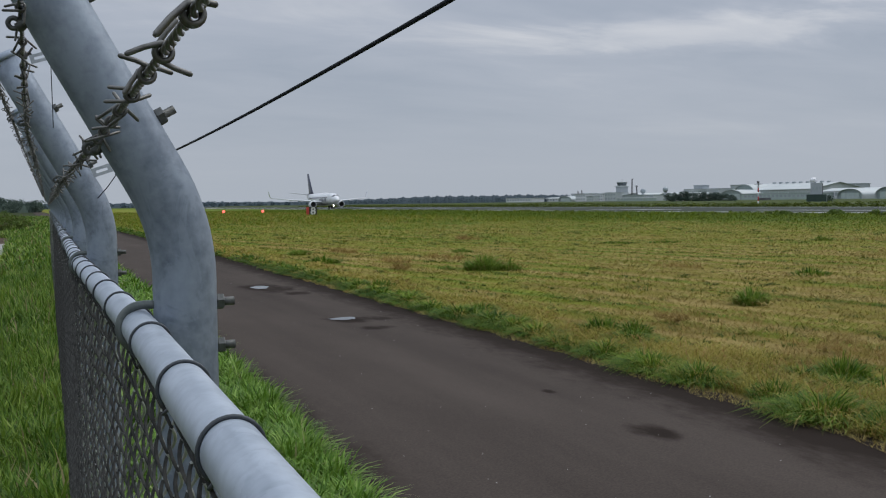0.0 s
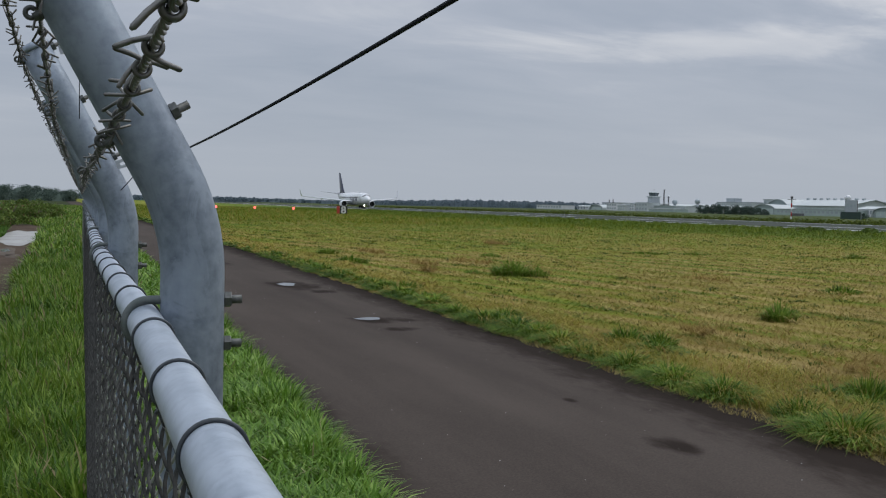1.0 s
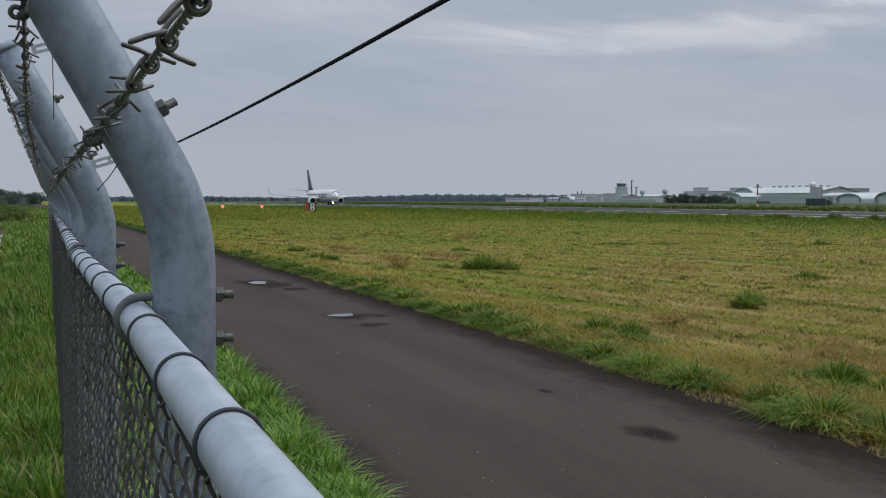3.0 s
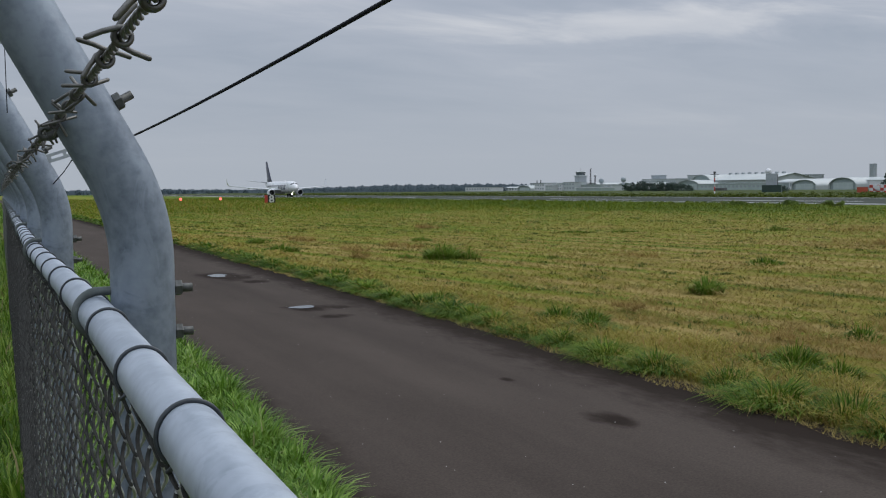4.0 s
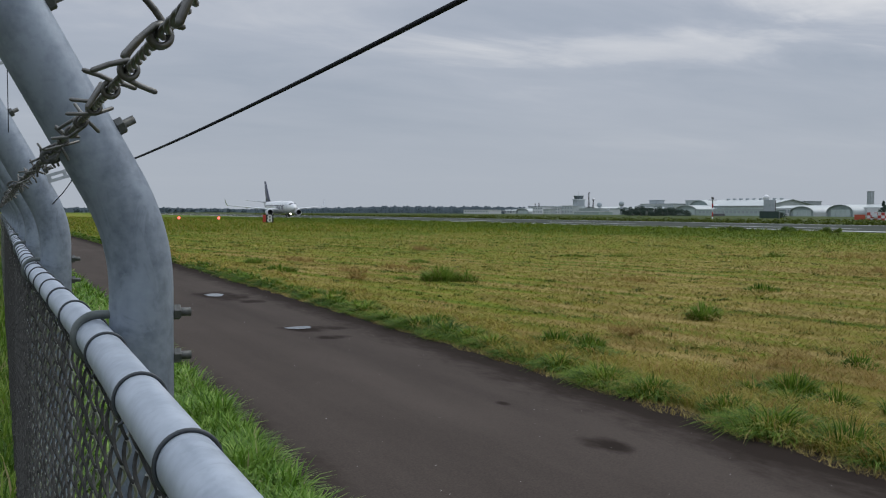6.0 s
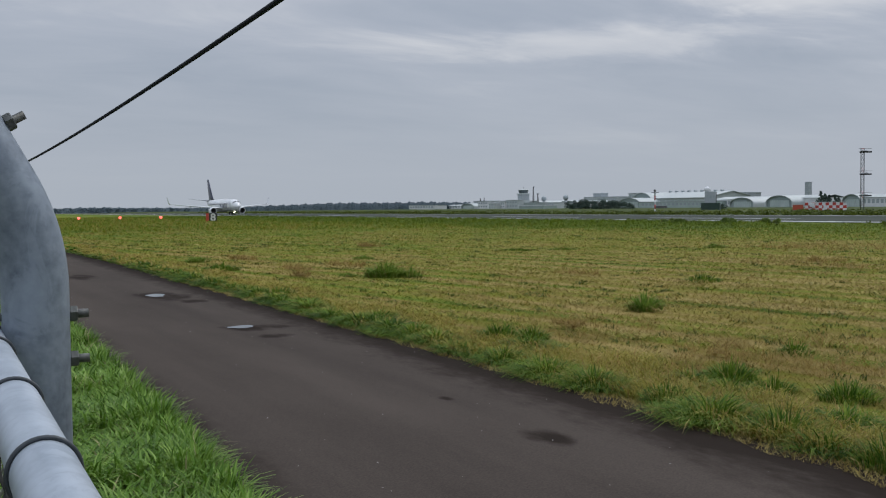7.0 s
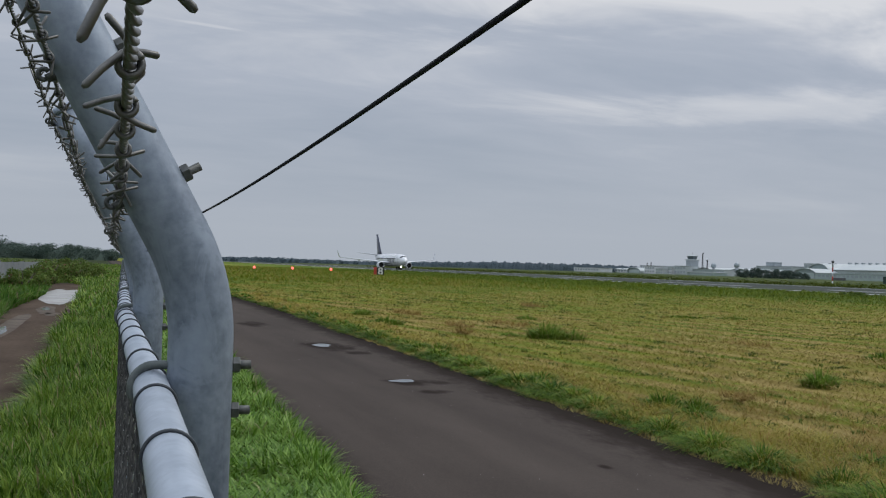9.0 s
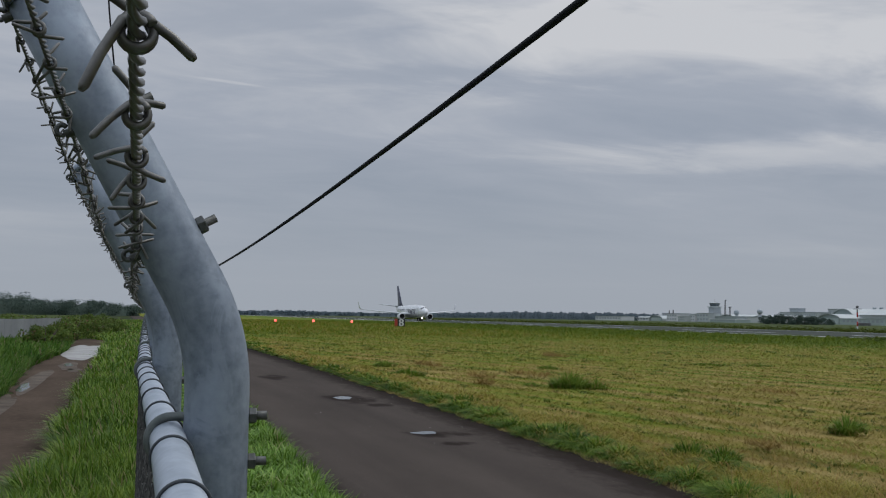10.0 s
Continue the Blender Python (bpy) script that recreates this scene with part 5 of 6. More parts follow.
low_building("storage_building", 25.05, 26.42, 4.2, "low white storage building beyond the runway", WHITE, PALE_ROOF, 470, 14, 9)
low_building("terminal_building", 27.95, 29.35, 6.0, "long pale terminal building with a flat roof", PALE, GREY_ROOF, 540, 20, 12, 2)
low_building("terminal_annex", 28.55, 29.3, 8.6, "pale two-storey terminal annex", WHITE, GREY_ROOF, 565, 16, 6, 2)
low_building("office_building", 29.5, 31.0, 5.2, "pale green low office building", PALE_GREEN, PALE_ROOF, 525, 18, 12, 1)
low_building("office_building", 30.0, 30.9, 8.2, "grey three-storey office block", PALE, GREY_ROOF, 570, 16, 8, 3)
# control tower
ty = along(31.25)
tower = thing("control_tower", "grey concrete control tower with a glazed cab", "tower", (ROW, ty, 0))
part("shaft", Geo().box((-4.0, -4.2, 0), (4.0, 4.2, 13.6), 0.15), CONCRETE, tower)
part("gallery", Geo().box((-4.9, -5.0, 13.4), (4.9, 5.0, 14.3), 0.1), PALE, tower)
g = Geo().loft([[(4.0 * s * math.cos(a), 4.3 * s * math.sin(a), z) for a in [math.pi / 8 + k * math.pi / 4 for k in range(8)]] for z, s in ((14.3, 1.0), (17.2, 1.18))], True, True, False)
part("cab", g, CAB, tower, "grey sloping cab glazing")
part("roof", Geo().lathe([(17.2, 5.1), (17.7, 5.1), (17.9, 4.4), (18.0, 0.5)], (0, 0, 0), "z", 8), PALE, tower)
part("antenna", Geo().tube([(0, 0, 18.3), (0, 0, 21)], 0.08, 6), MAST, tower)
for s in range(4):
    window_row(tower, -4.02, -3.6, 3.6, 1.5 + 3.0 * s, 2.7 + 3.0 * s, 4, 0.45)
low_building("tower_base_building", 31.0, 32.6, 5.6, "pale green building at the tower's foot", PALE_GREEN, PALE_ROOF, 515, 22, 14, 2)
hangar("arched_hangar", 31.45, 32.3, 7.6, "pale green arched hangar", 560)
hangar("arched_hangar", 33.1, 34.15, 6.8, "pale green arched hangar", 530)
low_building("shed", 31.6, 34.8, 5.6, "long pale shed with a shallow roof", WHITE, PALE_ROOF, 545, 20, 0, 1, "shed", False)


def radio_mast(name, az, x, h, label, dish=False, arms=False):
    ob = thing(name, label, "mast", (x, along(az, x), 0))
    w = 0.7
    for sx, sy in ((-w, -w), (w, -w), (w, w), (-w, w)):
        part("leg", Geo().tube([(sx, sy, 0), (sx * 0.35, sy * 0.35, h)], 0.14, 6), MAST, ob)
    g = Geo()
    n = int(h / 2)
    for k in range(n):
        a, b2 = 1 - 0.65 * k / n, 1 - 0.65 * (k + 1) / n
        for (ax, ay), (bx, by) in (((-w, -w), (w, -w)), ((w, -w), (w, w)), ((w, w), (-w, w)), ((-w, w), (-w, -w))):
            g.tube([(ax * a, ay * a, h * k / n), (bx * b2, by * b2, h * (k + 1) / n)], 0.07, 4)
    part("bracing", g, MAST, ob)
    if dish:
        part("platform", Geo().lathe([(h, 1.2), (h + 0.3, 1.6)], (0, 0, 0), "z", 12), MAST, ob)
        part("antenna_head", Geo().lathe([(h + 0.3, 0.9), (h + 1.2, 1.2), (h + 2.0, 0.4)], (0, 0, 0), "z", 12), WHITE, ob)
    if arms:
        part("crossarm", Geo().box((-0.2, -1.9, h - 0.5), (0.2, 0.3, h + 0.3), 0.05), MAST, ob)


radio_mast("radio_mast", 28.92, 540, 11.0, "short steel radio mast on the terminal side")
radio_mast("radio_mast", 29.12, 540, 11.5, "short steel radio mast on the terminal side")
radio_mast("radio_mast", 31.78, 520, 20.0, "thin steel radio mast beside the control tower", arms=True)
radio_mast("beacon_mast", 32.02, 520, 13.0, "steel beacon mast with a round head", dish=True)
for az, z in ((32.35, 9.0), (33.52, 9.8)):
    ob = thing("radome", "grey round radome on a short pedestal", "radome", (525, along(az, 525), 0), 0, "radomes")
    part("pedestal", Geo().lathe([(0, 1.6), (z - 2.5, 1.3)], (0, 0, 0), "z", 12), CONCRETE, ob)
    part("dome", Geo().lathe([(z - 2.6 + 2.4 - 2.4 * math.cos(a), 0.05 + 2.4 * math.sin(a)) for a in np.linspace(0.35, 3.1, 12)], (0, 0, 0), "z", 18), GREY_ROOF, ob)
low_building("depot", 29.9, 31.1, 6.6, "pale long depot behind the terminal", WHITE, PALE_ROOF, 590, 20, 10, 2, "depot", False)
low_building("depot", 26.9, 28.2, 4.6, "low pale depot beside the terminal", WHITE, PALE_ROOF, 520, 16, 8, 1, "depot", False)
low_building("barracks", 34.5, 36.3, 10.6, "wide pale grey barracks block", PALE, GREY_ROOF, 600, 18, 16, 2)
low_building("stair_tower", 34.98, 35.4, 14.2, "small grey stair tower on the barracks", CONCRETE, GREY_ROOF, 606, 8, 2, 3)
hangar("arched_hangar", 36.3, 37.5, 8.0, "pale green arched hangar", 520)
# great hangar with a row of roof vents
y1, y0 = along(36.9, 540), along(40.9, 540)
mid, h = (y0 + y1) / 2, (y1 - y0) / 2
ob = thing("great_hangar", "very long pale hangar with roof vents", "hangar", (540, mid, 0))
part("wall", Geo().box((0, -h, 0), (50, h, 7.4)), PALE, ob)
rings = [[(-1, yy, 7.2), (-1, yy, 7.6), (25, yy, 12.6), (51, yy, 7.6), (51, yy, 7.2), (25, yy, 12.2)] for yy in (-h - 1, h + 1)]
part("roof", Geo().loft(rings, True, True, False), PALE_ROOF, ob)
part("gable", Geo().loft([[(0.2, yy, 7.3), (49.8, yy, 7.3), (25, yy, 12.1)] for yy in (-h + 0.3, h - 0.3)], True, True, False), PALE, ob)
vent = Geo().box((-1.2, -0.9, 0), (1.2, 0.9, 1.3), 0.2).mesh("vent", GREY_ROOF)
for k in range(9):
    v2 = part("vent", vent, GREY_ROOF, ob)
    v2.location = (24.5, -h * 0.78 + 1.3 * h * k / 8, 12.4)
for k in range(8):
    part("door", Geo().box((-0.25, -h * 0.9 + 1.8 * h * k / 8 + 0.5, 0), (0.05, -h * 0.9 + 1.8 * h * (k + 1) / 8 - 0.5, 5.6), 0.04), PALE_GREEN, ob)
hangar("arched_hangar", 37.0, 38.1, 12.4, "tall grey-green arched hangar end", 538, 30)
low_building("stair_tower", 36.85, 37.4, 13.6, "pale square block behind the great hangar", PALE, PALE_ROOF, 610, 10, 3, 2)
for az0, az1, z, wall, x in ((28.78, 29.32, 7.4, WHITE, 505), (29.36, 29.72, 5.2, PALE, 500), (29.78, 30.24, 6.3, WHITE, 506), (30.32, 30.94, 8.2, PALE, 508), (33.7, 34.3, 4.6, WHITE, 500), (32.4, 32.9, 5.0, PALE, 500)):
    low_building("annex", az0, az1, z, "pale annex block among the airport buildings", wall, PALE_ROOF, x, 12, 4, 2)
low_building("store", 31.0, 32.3, 3.0, "low store with a white roof", PALE_GREEN, WHITE, 480, 14, 8, 1, "store")
hangar("arched_hangar", 27.9, 28.6, 5.6, "small pale arched hangar", 510, 30)
low_building("workshop", 37.4, 41.3, 4.6, "long low pale green workshop", PALE_GREEN, PALE_ROOF, 490, 18, 18, 1, "workshop")
hangar("arched_hangar", 42.1, 43.3, 6.4, "pale arched hangar with a dark door", 480)
low_building("workshop", 41.3, 43.9, 7.2, "low pale workshop with a shallow roof", WHITE, PALE_ROOF, 500, 20, 16, 1, "workshop", False)
low_building("headquarters", 41.5, 42.9, 12.0, "grey long office block behind the hangars", CONCRETE, GREY_ROOF, 620, 16, 14, 2)
hangar("arched_hangar", 43.9, 45.2, 7.2, "pale green arched hangar", 470)
low_building("shed", 44.6, 46.6, 7.4, "pale long shed with a shallow roof", WHITE, PALE_ROOF, 480, 20, 0, 1, "shed", False)
hangar("arched_hangar", 47.6, 48.5, 7.0, "pale green arched hangar", 460)
low_building("shed", 48.5, 49.8, 6.8, "pale gabled shed with closed doors", WHITE, PALE_ROOF, 450, 24, 6, 1, "shed", False)
low_building("shed", 49.9, 53.3, 6.6, "pale gabled shed with closed doors", PALE_GREEN, PALE_ROOF, 450, 24, 8, 1, "shed", False)
low_building("shed", 53.6, 57.5, 6.4, "pale gabled shed with closed doors", PALE, PALE_ROOF, 450, 24, 8, 1, "shed", False)
low_building("apartment_tower", 45.78, 45.98, 40.0, "tall grey apartment tower far off", CONCRETE, GREY_ROOF, 1400, 7, 4, 12, "tower block")
for az, d, hh, r in [(33.7, 640, 4.6, 3.4), (34.1, 650, 5.6, 4.0), (34.5, 645, 6.2, 4.4), (34.9, 655, 5.4, 4.0), (35.3, 640, 6.0, 4.6), (35.7, 650, 5.2, 4.0), (36.1, 640, 5.6, 4.0), (36.5, 650, 4.6, 3.6), (36.9, 645, 4.0, 3.2), (41.6, 395, 2.4, 2.2)]:
    broadleaf(*polar(az, d), hh, r, "dark round-crowned tree before the hangars", group="trees by the hangars")
# grassy swell between runway and buildings
g = Geo()
rows = []
for y in np.arange(60, 900, 12.0):
    hgt = 0.35 + 0.15 * math.sin(y * 0.03)
    rows.append([(140, y, 0.003), (160, y, hgt), (200, y, hgt + 0.1), (232, y, 0.003)])
g.add([p3 for row in rows for p3 in row], [(j * 4 + i, j * 4 + i + 1, (j + 1) * 4 + i + 1, (j + 1) * 4 + i) for j in range(len(rows) - 1) for i in range(3)], True)
tagged(part("grass_bank", g, GROUND), "low green grass swell beyond the runway", "grass", kind="structure")

# surveillance radar tower
rx, ry = polar(41.1, 385)
ob = thing("radar_tower", "small grey radar tower with a white dome", "tower", (rx, ry, 0), -45)
part("base", Geo().box((-3.2, -2.6, 0), (3.2, 2.6, 2.6), 0.05), DARK_GREEN, ob, "dark green equipment base")
part("shaft", Geo().box((-2.0, -1.3, 2.6), (1.8, 1.3, 6.6), 0.05), CONCRETE, ob)
part("dome", Geo().lathe([(6.6, 0.9), (7.2, 1.15), (7.8, 1.0), (8.2, 0.6), (8.4, 0.05)], (-1.2, 0, 0), "z", 16), WHITE, ob)
part("ladder", Geo().box((1.8, -0.4, 0), (2.0, 0.4, 6.4), 0.02), MAST, ob)
for k in range(3):
    part("window", Geo().box((-1.6 + 1.2 * k, -1.36, 4.2), (-0.8 + 1.2 * k, -1.28, 5.2)), PANE, ob)
# red and white light mast
rx, ry = polar(38.22, 260)
ob = thing("light_mast", "red and white banded light mast", "mast", (rx, ry, 0))
for k in range(5):
    part("band", Geo().lathe([(k * 1.05, 0.16), ((k + 1) * 1.05, 0.15)], (0, 0, 0), "z", 10), RED if k % 2 else WHITE, ob)
part("crossarm", Geo().box((-0.7, -0.7, 4.95), (0.7, 0.7, 5.06), 0.02), MAST, ob)
for sx, sy in ((-0.62, -0.62), (0.62, 0.62), (0, 0)):
    part("lamp_head", Geo().lathe([(5.15, 0.15), (5.6, 0.22), (5.75, 0.1)], (sx, sy, 0), "z", 8), MAST, ob)
part("box", Geo().box((0.6, -2.6, 1.2), (1.6, 0.6, 1.8), 0.04), MAST, ob)

# glide path station: chequered hut, orange box, antenna mast
hx, hy = polar(46.78, 285)
hut = thing("chequered_hut", "equipment hut painted in red and white squares", "hut", (hx, hy, 0), -46.78)
part("body", Geo().box((-5.0, 0, 0), (5.0, 3.0, 2.25), 0.03), WHITE, hut, "white painted walls")
part("roof", Geo().box((-5.1, -0.1, 2.25), (5.1, 3.1, 2.34), 0.02), WHITE, hut)
sq = Geo().box((0, -0.012, 0), (0.83, 0.006, 0.735)).mesh("red_square", RED)
for i in range(12):
    for j in range(3):
        if (i + j) % 2 == 0:
            q = part("red_square", sq, RED, hut)
            q.location = (-4.98 + 0.83 * i, 0, 0.03 + 0.735 * j)
part("door", Geo().box((-0.5, -0.03, 0), (0.4, 0.03, 1.5)), WHITE, hut)
part("cabinet", Geo().box((-3.8, -1.0, 1.1), (-2.6, -0.06, 2.1), 0.03), WHITE, hut)
ox, oy = polar(45.45, 290)
box_ob = thing("orange_box", "plain orange equipment box near the hut", "box", (ox, oy, 0), -45.4)
part("body", Geo().box((-1.3, 0, 0), (1.3, 1.6, 1.6), 0.04), ORANGE, box_ob)
part("lid", Geo().box((-1.35, -0.05, 1.6), (1.35, 1.65, 1.7), 0.02), ORANGE, box_ob)
for az, d, hh in [(46.55, 325, 5.4), (46.95, 330, 4.4), (47.25, 328, 4.0), (47.4, 322, 3.6), (46.75, 335, 4.8)]:
    conifer(*polar(az, d), hh, "dark ragged conifer behind the hut")
mx, my = polar(48.52, 292)
mast = thing("antenna_mast", "tall lattice antenna mast with three platforms", "mast", (mx, my, 0), -48.5)
W = 0.38
for sx, sy in ((-W, -W), (W, -W), (W, W), (-W, W)):
    part("leg", Geo().tube([(sx, sy, 0), (sx, sy, 16.0)], 0.11, 6), MAST, mast)
for k in range(16):
    g = Geo()
    for (ax, ay), (bx, by) in (((-W, -W), (W, -W)), ((W, -W), (W, W)), ((W, W), (-W, W)), ((-W, W), (-W, -W))):
        g.tube([(ax, ay, k), (bx, by, k + 1)], 0.04, 4).tube([(ax, ay, k + 1), (bx, by, k + 1)], 0.04, 4)
    part("bracing", g, RED if k in (3, 4, 9, 10, 15) else MAST, mast)
for z in (3.7, 9.2, 14.9):
    part("platform", Geo().box((-0.7, -0.9, z), (2.2, 0.9, z + 0.34), 0.02), RUBBER, mast)
    part("antenna_panel", Geo().box((-0.5, -0.6, z + 0.36), (1.3, 0.3, z + 0.62), 0.04), WHITE, mast)
    part("handrail", Geo().tube([(-0.9, -0.9, z + 1.0), (2.2, -0.9, z + 1.0), (2.2, 0.9, z + 1.0)], 0.04, 5), MAST, mast)

# ---- distance marker and approach lamps ----
kx, ky = polar(14.53, 171)
mk = thing("distance_marker", "black runway distance sign with white numeral", "sign", (kx, ky, 0), -14.5)
part("board", Geo().box((-0.42, -0.25, 0.12), (0.78, 0.25, 1.42), 0.03), RUBBER, mk, "black board")
part("side_board", Geo().box((-0.92, -0.1, 0.12), (-0.44, 0.2, 1.36), 0.03), RED, mk, "red side board")
for sx in (-0.8, 0.0, 0.7):
    part("leg", Geo().tube([(sx, 0, 0), (sx, 0, 0.16)], 0.05, 6), MAST, mk)
fc = bpy.data.curves.new("numeral", "FONT")
fc.body, fc.size, fc.extrude, fc.align_x, fc.offset = "8", 1.65, 0.01, "CENTER", 0.045
fo = new("numeral", fc)
dg = bpy.context.evaluated_depsgraph_get()
me = bpy.data.meshes.new_from_object(fo.evaluated_get(dg))
bpy.data.objects.remove(fo)
me.materials.clear()
me.materials.append(PAINT)
num = part("numeral", me, PAINT, mk, "white numeral 8")
num.matrix_local = pose(0.18, -0.27, 0.20, 90, 0, 0)
for az in (5.85, 7.84, 9.87, 11.92):
    lx, ly = polar(az, 205)
    ob = thing("approach_lamp", "red approach lamp glowing on a short stake", "lamp", (lx, ly, 0), -az, "approach lamps")
    part("stake", Geo().tube([(0, 0, 0), (0, 0, 0.45)], 0.05, 6), MAST, ob)
    part("housing", Geo().lathe([(-0.05, 0.11), (0.0, 0.26), (0.25, 0.24), (0.4, 0.1)], (0, 0, 0.6), "y", 14), ORANGE, ob)
    part("lens", Geo().lathe([(-0.10, 0.06), (-0.085, 0.18), (-0.05, 0.235)], (0, 0, 0.6), "y", 14), RED_LAMP, ob, "glowing red lens")

# ---- airliner ----
AX, AY = 95.6, 352.0
jet = thing("airliner", "white twin-engine airliner with a navy tail, on the runway", "aircraft", (AX, AY, 0), 0)
# nose towards the camera: local -y is ahead
prof = [(-18.6, 0.05, 2.9), (-18.3, 0.45, 2.92), (-17.6, 0.95, 3.0), (-16.4, 1.42, 3.15), (-14.8, 1.76, 3.28), (-12.5, 1.88, 3.32), (0, 1.88, 3.32), (9, 1.88, 3.32), (13, 1.62, 3.6), (17, 1.02, 4.2), (19.8, 0.5, 4.7), (20.6, 0.2, 4.9)]
rings = [[(r2 * math.sin(a), yy, zz + r2 * 1.06 * math.cos(a)) for a in [2 * math.pi * k / 28 for k in range(28)]] for yy, r2, zz in prof]
fus = part("fuselage", Geo().loft(rings), PLANE_WHITE, jet, "white fuselage")
part("belly_fairing", Geo().loft([[(r2 * 1.05 * math.sin(a), yy, 1.9 + r2 * 0.42 * math.cos(a)) for a in [2 * math.pi * k / 20 for k in range(20)]] for yy, r2 in ((-5, 0.3), (-3.5, 1.7), (0, 2.0), (4, 1.8), (6, 0.3))]), WINGGREY, jet)
for sx in (-1, 1):
    # cockpit glazing, cabin windows, livery bars
    for k in range(3):
        a0, a1 = 0.10 + 0.33 * k, 0.38 + 0.33 * k
        q = []
        for a, yy, r2, zz in ((a0, -16.95, 1.235, 3.10), (a1, -16.8 + 0.25 * k, 1.29 + 0.05 * k, 3.12), (a1, -16.3 + 0.25 * k, 1.49 + 0.04 * k, 3.18), (a0, -16.35, 1.44, 3.16)):
            q.append((sx * r2 * math.sin(a) * 1.01, yy, zz + r2 * 1.06 * math.cos(a) * 1.01))
        q += [(x * 1.02, y2 - 0.02, z2 + 0.02) for x, y2, z2 in q]
        part("cockpit_window", Geo().add(q, [(0, 1, 2, 3), (7, 6, 5, 4), (0, 4, 5, 1), (1, 5, 6, 2), (2, 6, 7, 3), (3, 7, 4, 0)]), DARKGLASS, fus)
    wme = Geo().box((-0.02, -0.13, -0.18), (0.02, 0.13, 0.18)).mesh("cabin_window", DARKGLASS)
    for k in range(44):
        w = part("cabin_window", wme, DARKGLASS, fus)
        w.location = (sx * 1.86, -12.5 + 0.55 * k, 3.75)
    for y2, ln, z2, hh in ((-11.2, 0.9, 3.0, 1.1), (-9.6, 0.8, 3.1, 0.9), (-7.8, 1.3, 3.0, 1.1), (-5.9, 0.7, 3.1, 0.9), (-4.3, 1.4, 3.0, 1.0)):
        part("livery_bar", Geo().box((sx * 1.875 - 0.03, y2, z2 - hh / 2), (sx * 1.875 + 0.03, y2 + ln, z2 + hh / 2), 0.01), NAVY, fus)
    part("passenger_door", Geo().box((sx * 1.86 - 0.03, -14.6, 2.6), (sx * 1.80 + 0.06, -13.8, 4.4), 0.01), WINGGREY, fus)
    # wing
    def foil(x, yl, chord, z, thick):
        pts = []
        for u, t in ((0, 0), (0.04, 0.5), (0.15, 0.9), (0.35, 1.0), (0.65, 0.65), (1.0, 0.05)):
            pts.append((x, yl + chord * u, z + thick * t * 0.55))
        for u, t in ((0.65, 0.5), (0.35, 0.8), (0.15, 0.75), (0.04, 0.45)):
            pts.append((x, yl + chord * u, z - thick * t * 0.45))
        return pts
    secs = [foil(sx * 1.5, -5.4, 7.8, 2.3, 0.95), foil(sx * 5.8, -2.6, 4.9, 2.72, 0.55), foil(sx * 11.5, 0.6, 3.2, 3.22, 0.34), foil(sx * 16.9, 3.6, 1.7, 3.75, 0.18)]
    wing = part("wing", Geo().loft(secs), WINGGREY, jet, "pale grey swept wing")
    part("winglet", Geo().loft([foil(sx * 16.9, 3.6, 1.7, 3.75, 0.16), [(x + sx * 0.35, y2 + 0.6, z2 + 0.5) for x, y2, z2 in foil(sx * 16.9, 3.6, 1.4, 3.75, 0.12)], [(x + sx * 0.75, y2 + 1.5, z2 + 2.4) for x, y2, z2 in foil(sx * 16.9, 3.6, 0.7, 3.75, 0.06)]]), WINGGREY, wing, "raised pale winglet")
    for xf in (7.4, 10.4):
        part("flap_fairing", Geo().lathe([(0.5, 0.02), (1.2, 0.22), (2.8, 0.24), (4.2, 0.03)], (sx * xf, -1.0 + 0.5 * (xf - 5.8), 2.65 + 0.07 * (xf - 5.8)), "y", 10), WINGGREY, wing)
    # engine
    eng = part("engine", Geo().lathe([(-6.3, 0.86), (-6.45, 0.96), (-6.2, 1.06), (-5.0, 1.10), (-3.6, 1.0), (-2.4, 0.72), (-2.3, 0.6)], (sx * 4.9, 0, 1.55), "y", 24, False), WHITE, jet, "white engine nacelle")
    part("intake", Geo().lathe([(-6.3, 0.86), (-5.6, 0.80), (-5.5, 0.05)], (sx * 4.9, 0, 1.55), "y", 24, False), RUBBER, eng, "dark engine intake")
    part("exhaust", Geo().lathe([(-2.6, 0.6), (-1.6, 0.42), (-1.0, 0.05)], (sx * 4.9, 0, 1.55), "y", 16), WINGGREY, eng)
    part("pylon", Geo().box((sx * 4.9 - 0.15, -5.0, 2.4), (sx * 4.9 + 0.15, -1.4, 2.95), 0.05), WINGGREY, eng)
    # tailplane
    part("tailplane", Geo().loft([foil(sx * 0.5, 15.4, 4.0, 5.0, 0.4), foil(sx * 7.1, 18.8, 1.5, 5.75, 0.14)]), WINGGREY, jet)
    # main gear
    gear = part("main_gear", Geo().tube([(sx * 2.86, 0.6, 2.2), (sx * 2.86, 0.6, 0.6)], 0.14, 8), MAST, jet)
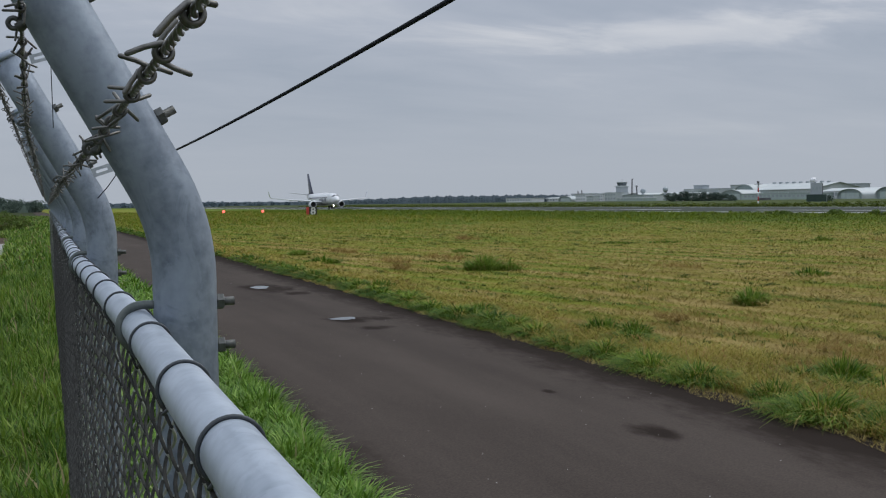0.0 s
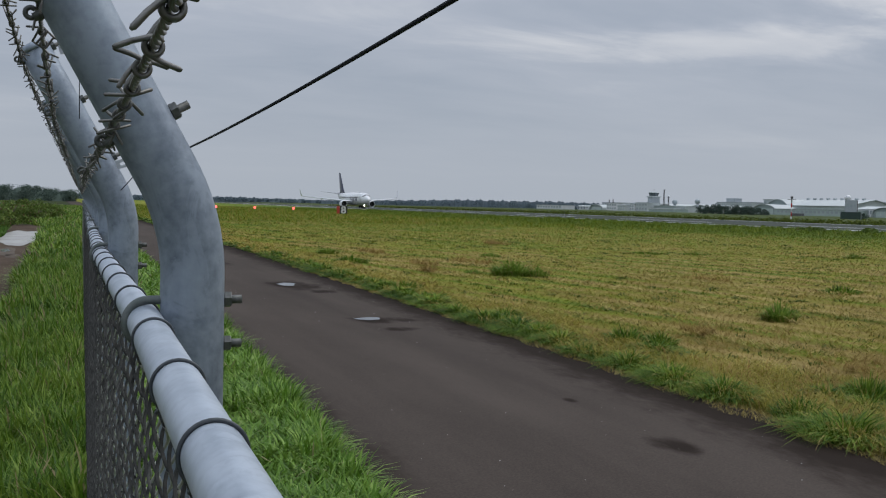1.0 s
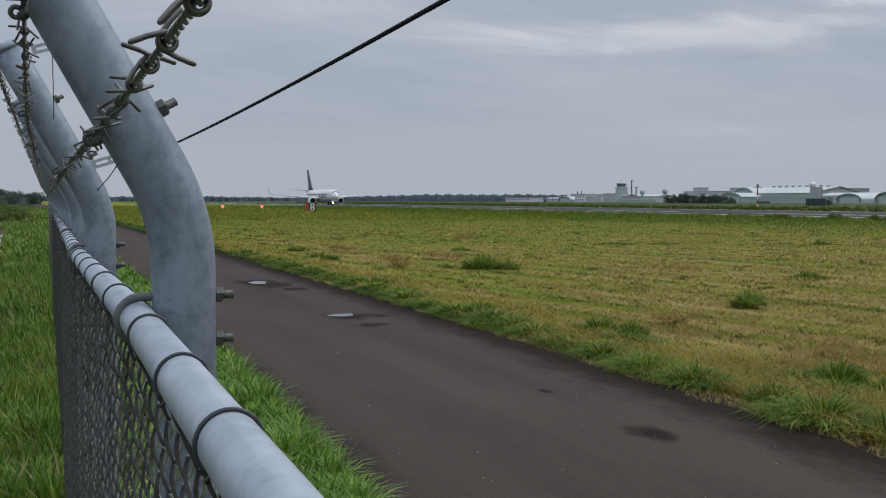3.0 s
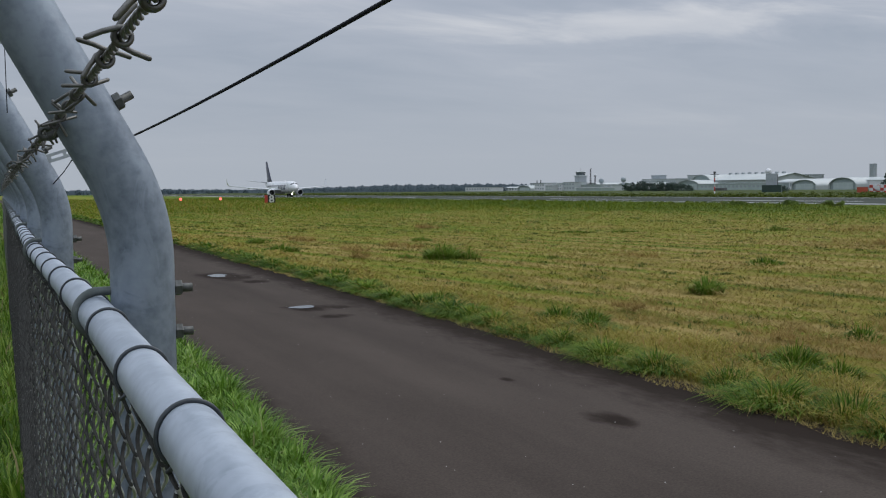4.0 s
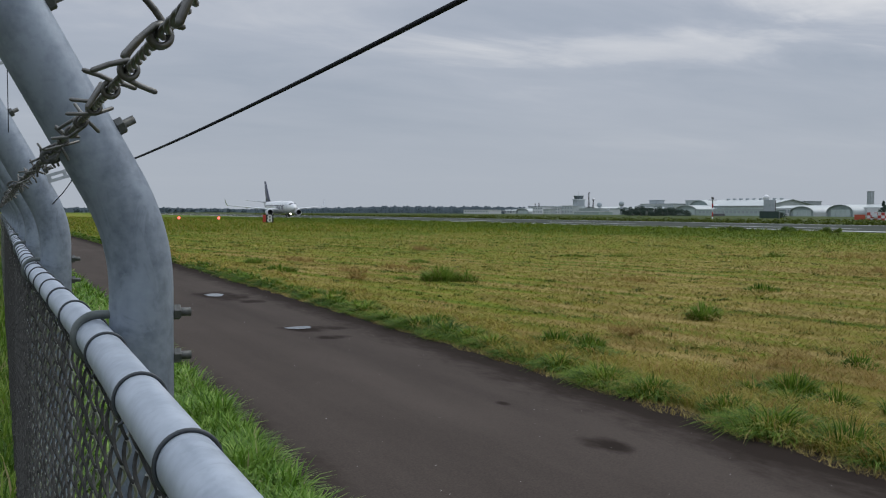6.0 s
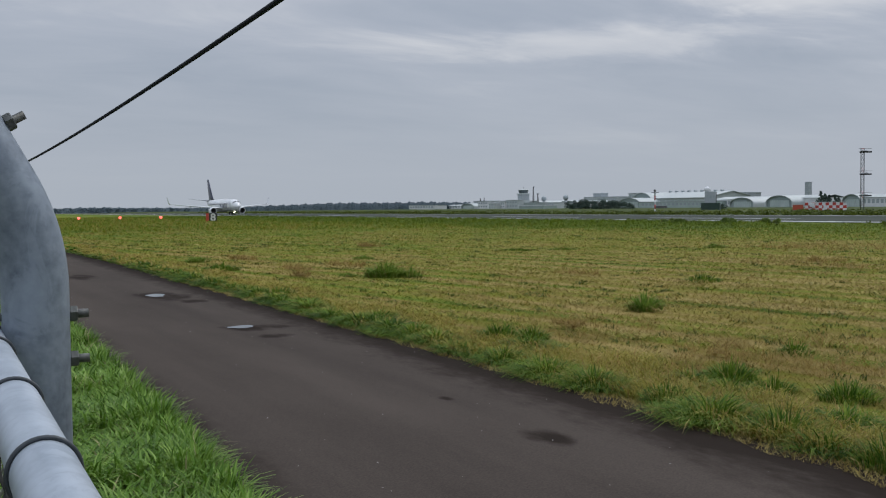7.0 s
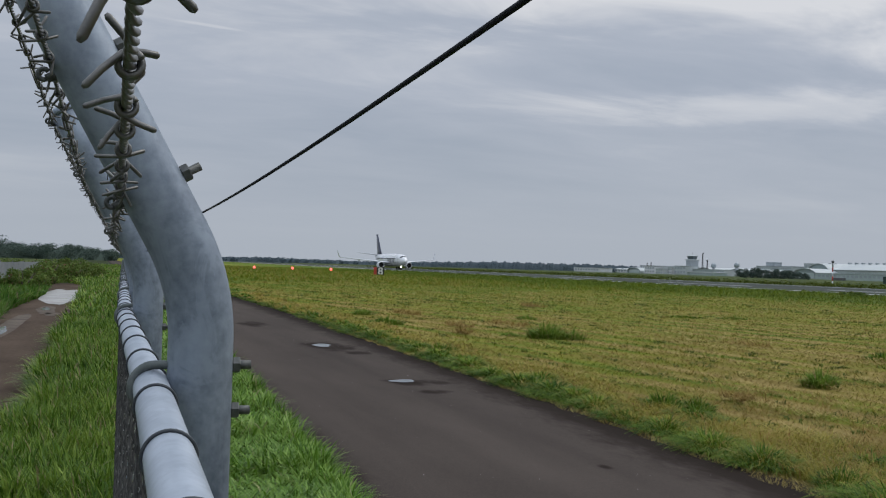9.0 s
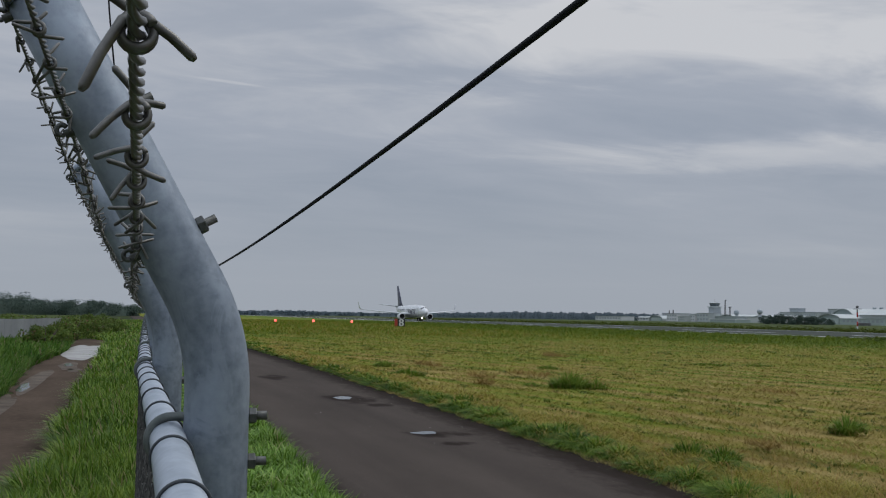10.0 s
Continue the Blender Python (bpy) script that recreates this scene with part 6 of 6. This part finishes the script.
    for dx in (-0.42, 0.42):
        part("wheel", Geo().lathe([(-0.18, 0.35), (-0.16, 0.52), (0, 0.56), (0.16, 0.52), (0.18, 0.35)], (sx * 2.86 + dx, 0.6, 0.58), "x", 18), RUBBER, gear)
fin_rings = []
for z2, yl, ch, th in ((5.0, 11.4, 7.6, 0.42), (6.2, 13.2, 5.7, 0.36), (9.0, 15.6, 4.2, 0.26), (12.55, 18.5, 2.4, 0.16)):
    fin_rings.append([(th * w, yl + ch * u, z2) for u, w in ((0, 0), (0.1, 0.6), (0.35, 1), (0.7, 0.6), (1, 0.05), (0.7, -0.6), (0.35, -1), (0.1, -0.6))])
part("fin", Geo().loft(fin_rings), NAVY, jet, "tall navy tail fin")
nose_gear = part("nose_gear", Geo().tube([(0, -13.6, 1.6), (0, -13.6, 0.4)], 0.10, 8), MAST, jet)
for dx in (-0.22, 0.22):
    part("wheel", Geo().lathe([(-0.12, 0.2), (-0.1, 0.33), (0.1, 0.33), (0.12, 0.2)], (dx, -13.6, 0.36), "x", 16), RUBBER, nose_gear)
part("taxi_lamp", Geo().lathe([(-13.95, 0.05), (-13.93, 0.16), (-13.8, 0.2)], (0, 0, 1.0), "y", 12), WHITE_LAMP, nose_gear, "glowing taxi lamp")

# ---- grey sheet fence beyond the track ----
sf = thing("sheet_fence", "weathered grey sheet fence in the long grass", "fence", (0, 0, 0))
a0, b0 = Vector((-9.5, 64, 0)), Vector((-3.4, 98, 0))
n = 22
for k in range(n):
    p0, p1 = a0.lerp(b0, k / n), a0.lerp(b0, (k + 1) / n)
    d = (p1 - p0).normalized()
    nrm = Vector((d.y, -d.x, 0))
    cols = []
    for i in range(13):
        q = p0.lerp(p1, i / 12 * 0.985) + nrm * (0.03 if i % 2 else 0.0)
        cols.append(q)
    hgt = 1.28 + 0.05 * random.random()
    ring0 = [q + Vector((0, 0, 0.0)) for q in cols] + [q - nrm * 0.01 for q in reversed(cols)]
    part("sheet", Geo().loft([ring0, [q + Vector((0, 0, hgt)) for q in ring0]], True, True, False), SHEET, sf)
    if k % 2 == 0:
        part("post", Geo().tube([p0 - nrm * 0.05, p0 - nrm * 0.05 + Vector((0, 0, 1.4))], 0.035, 6), MAST, sf)
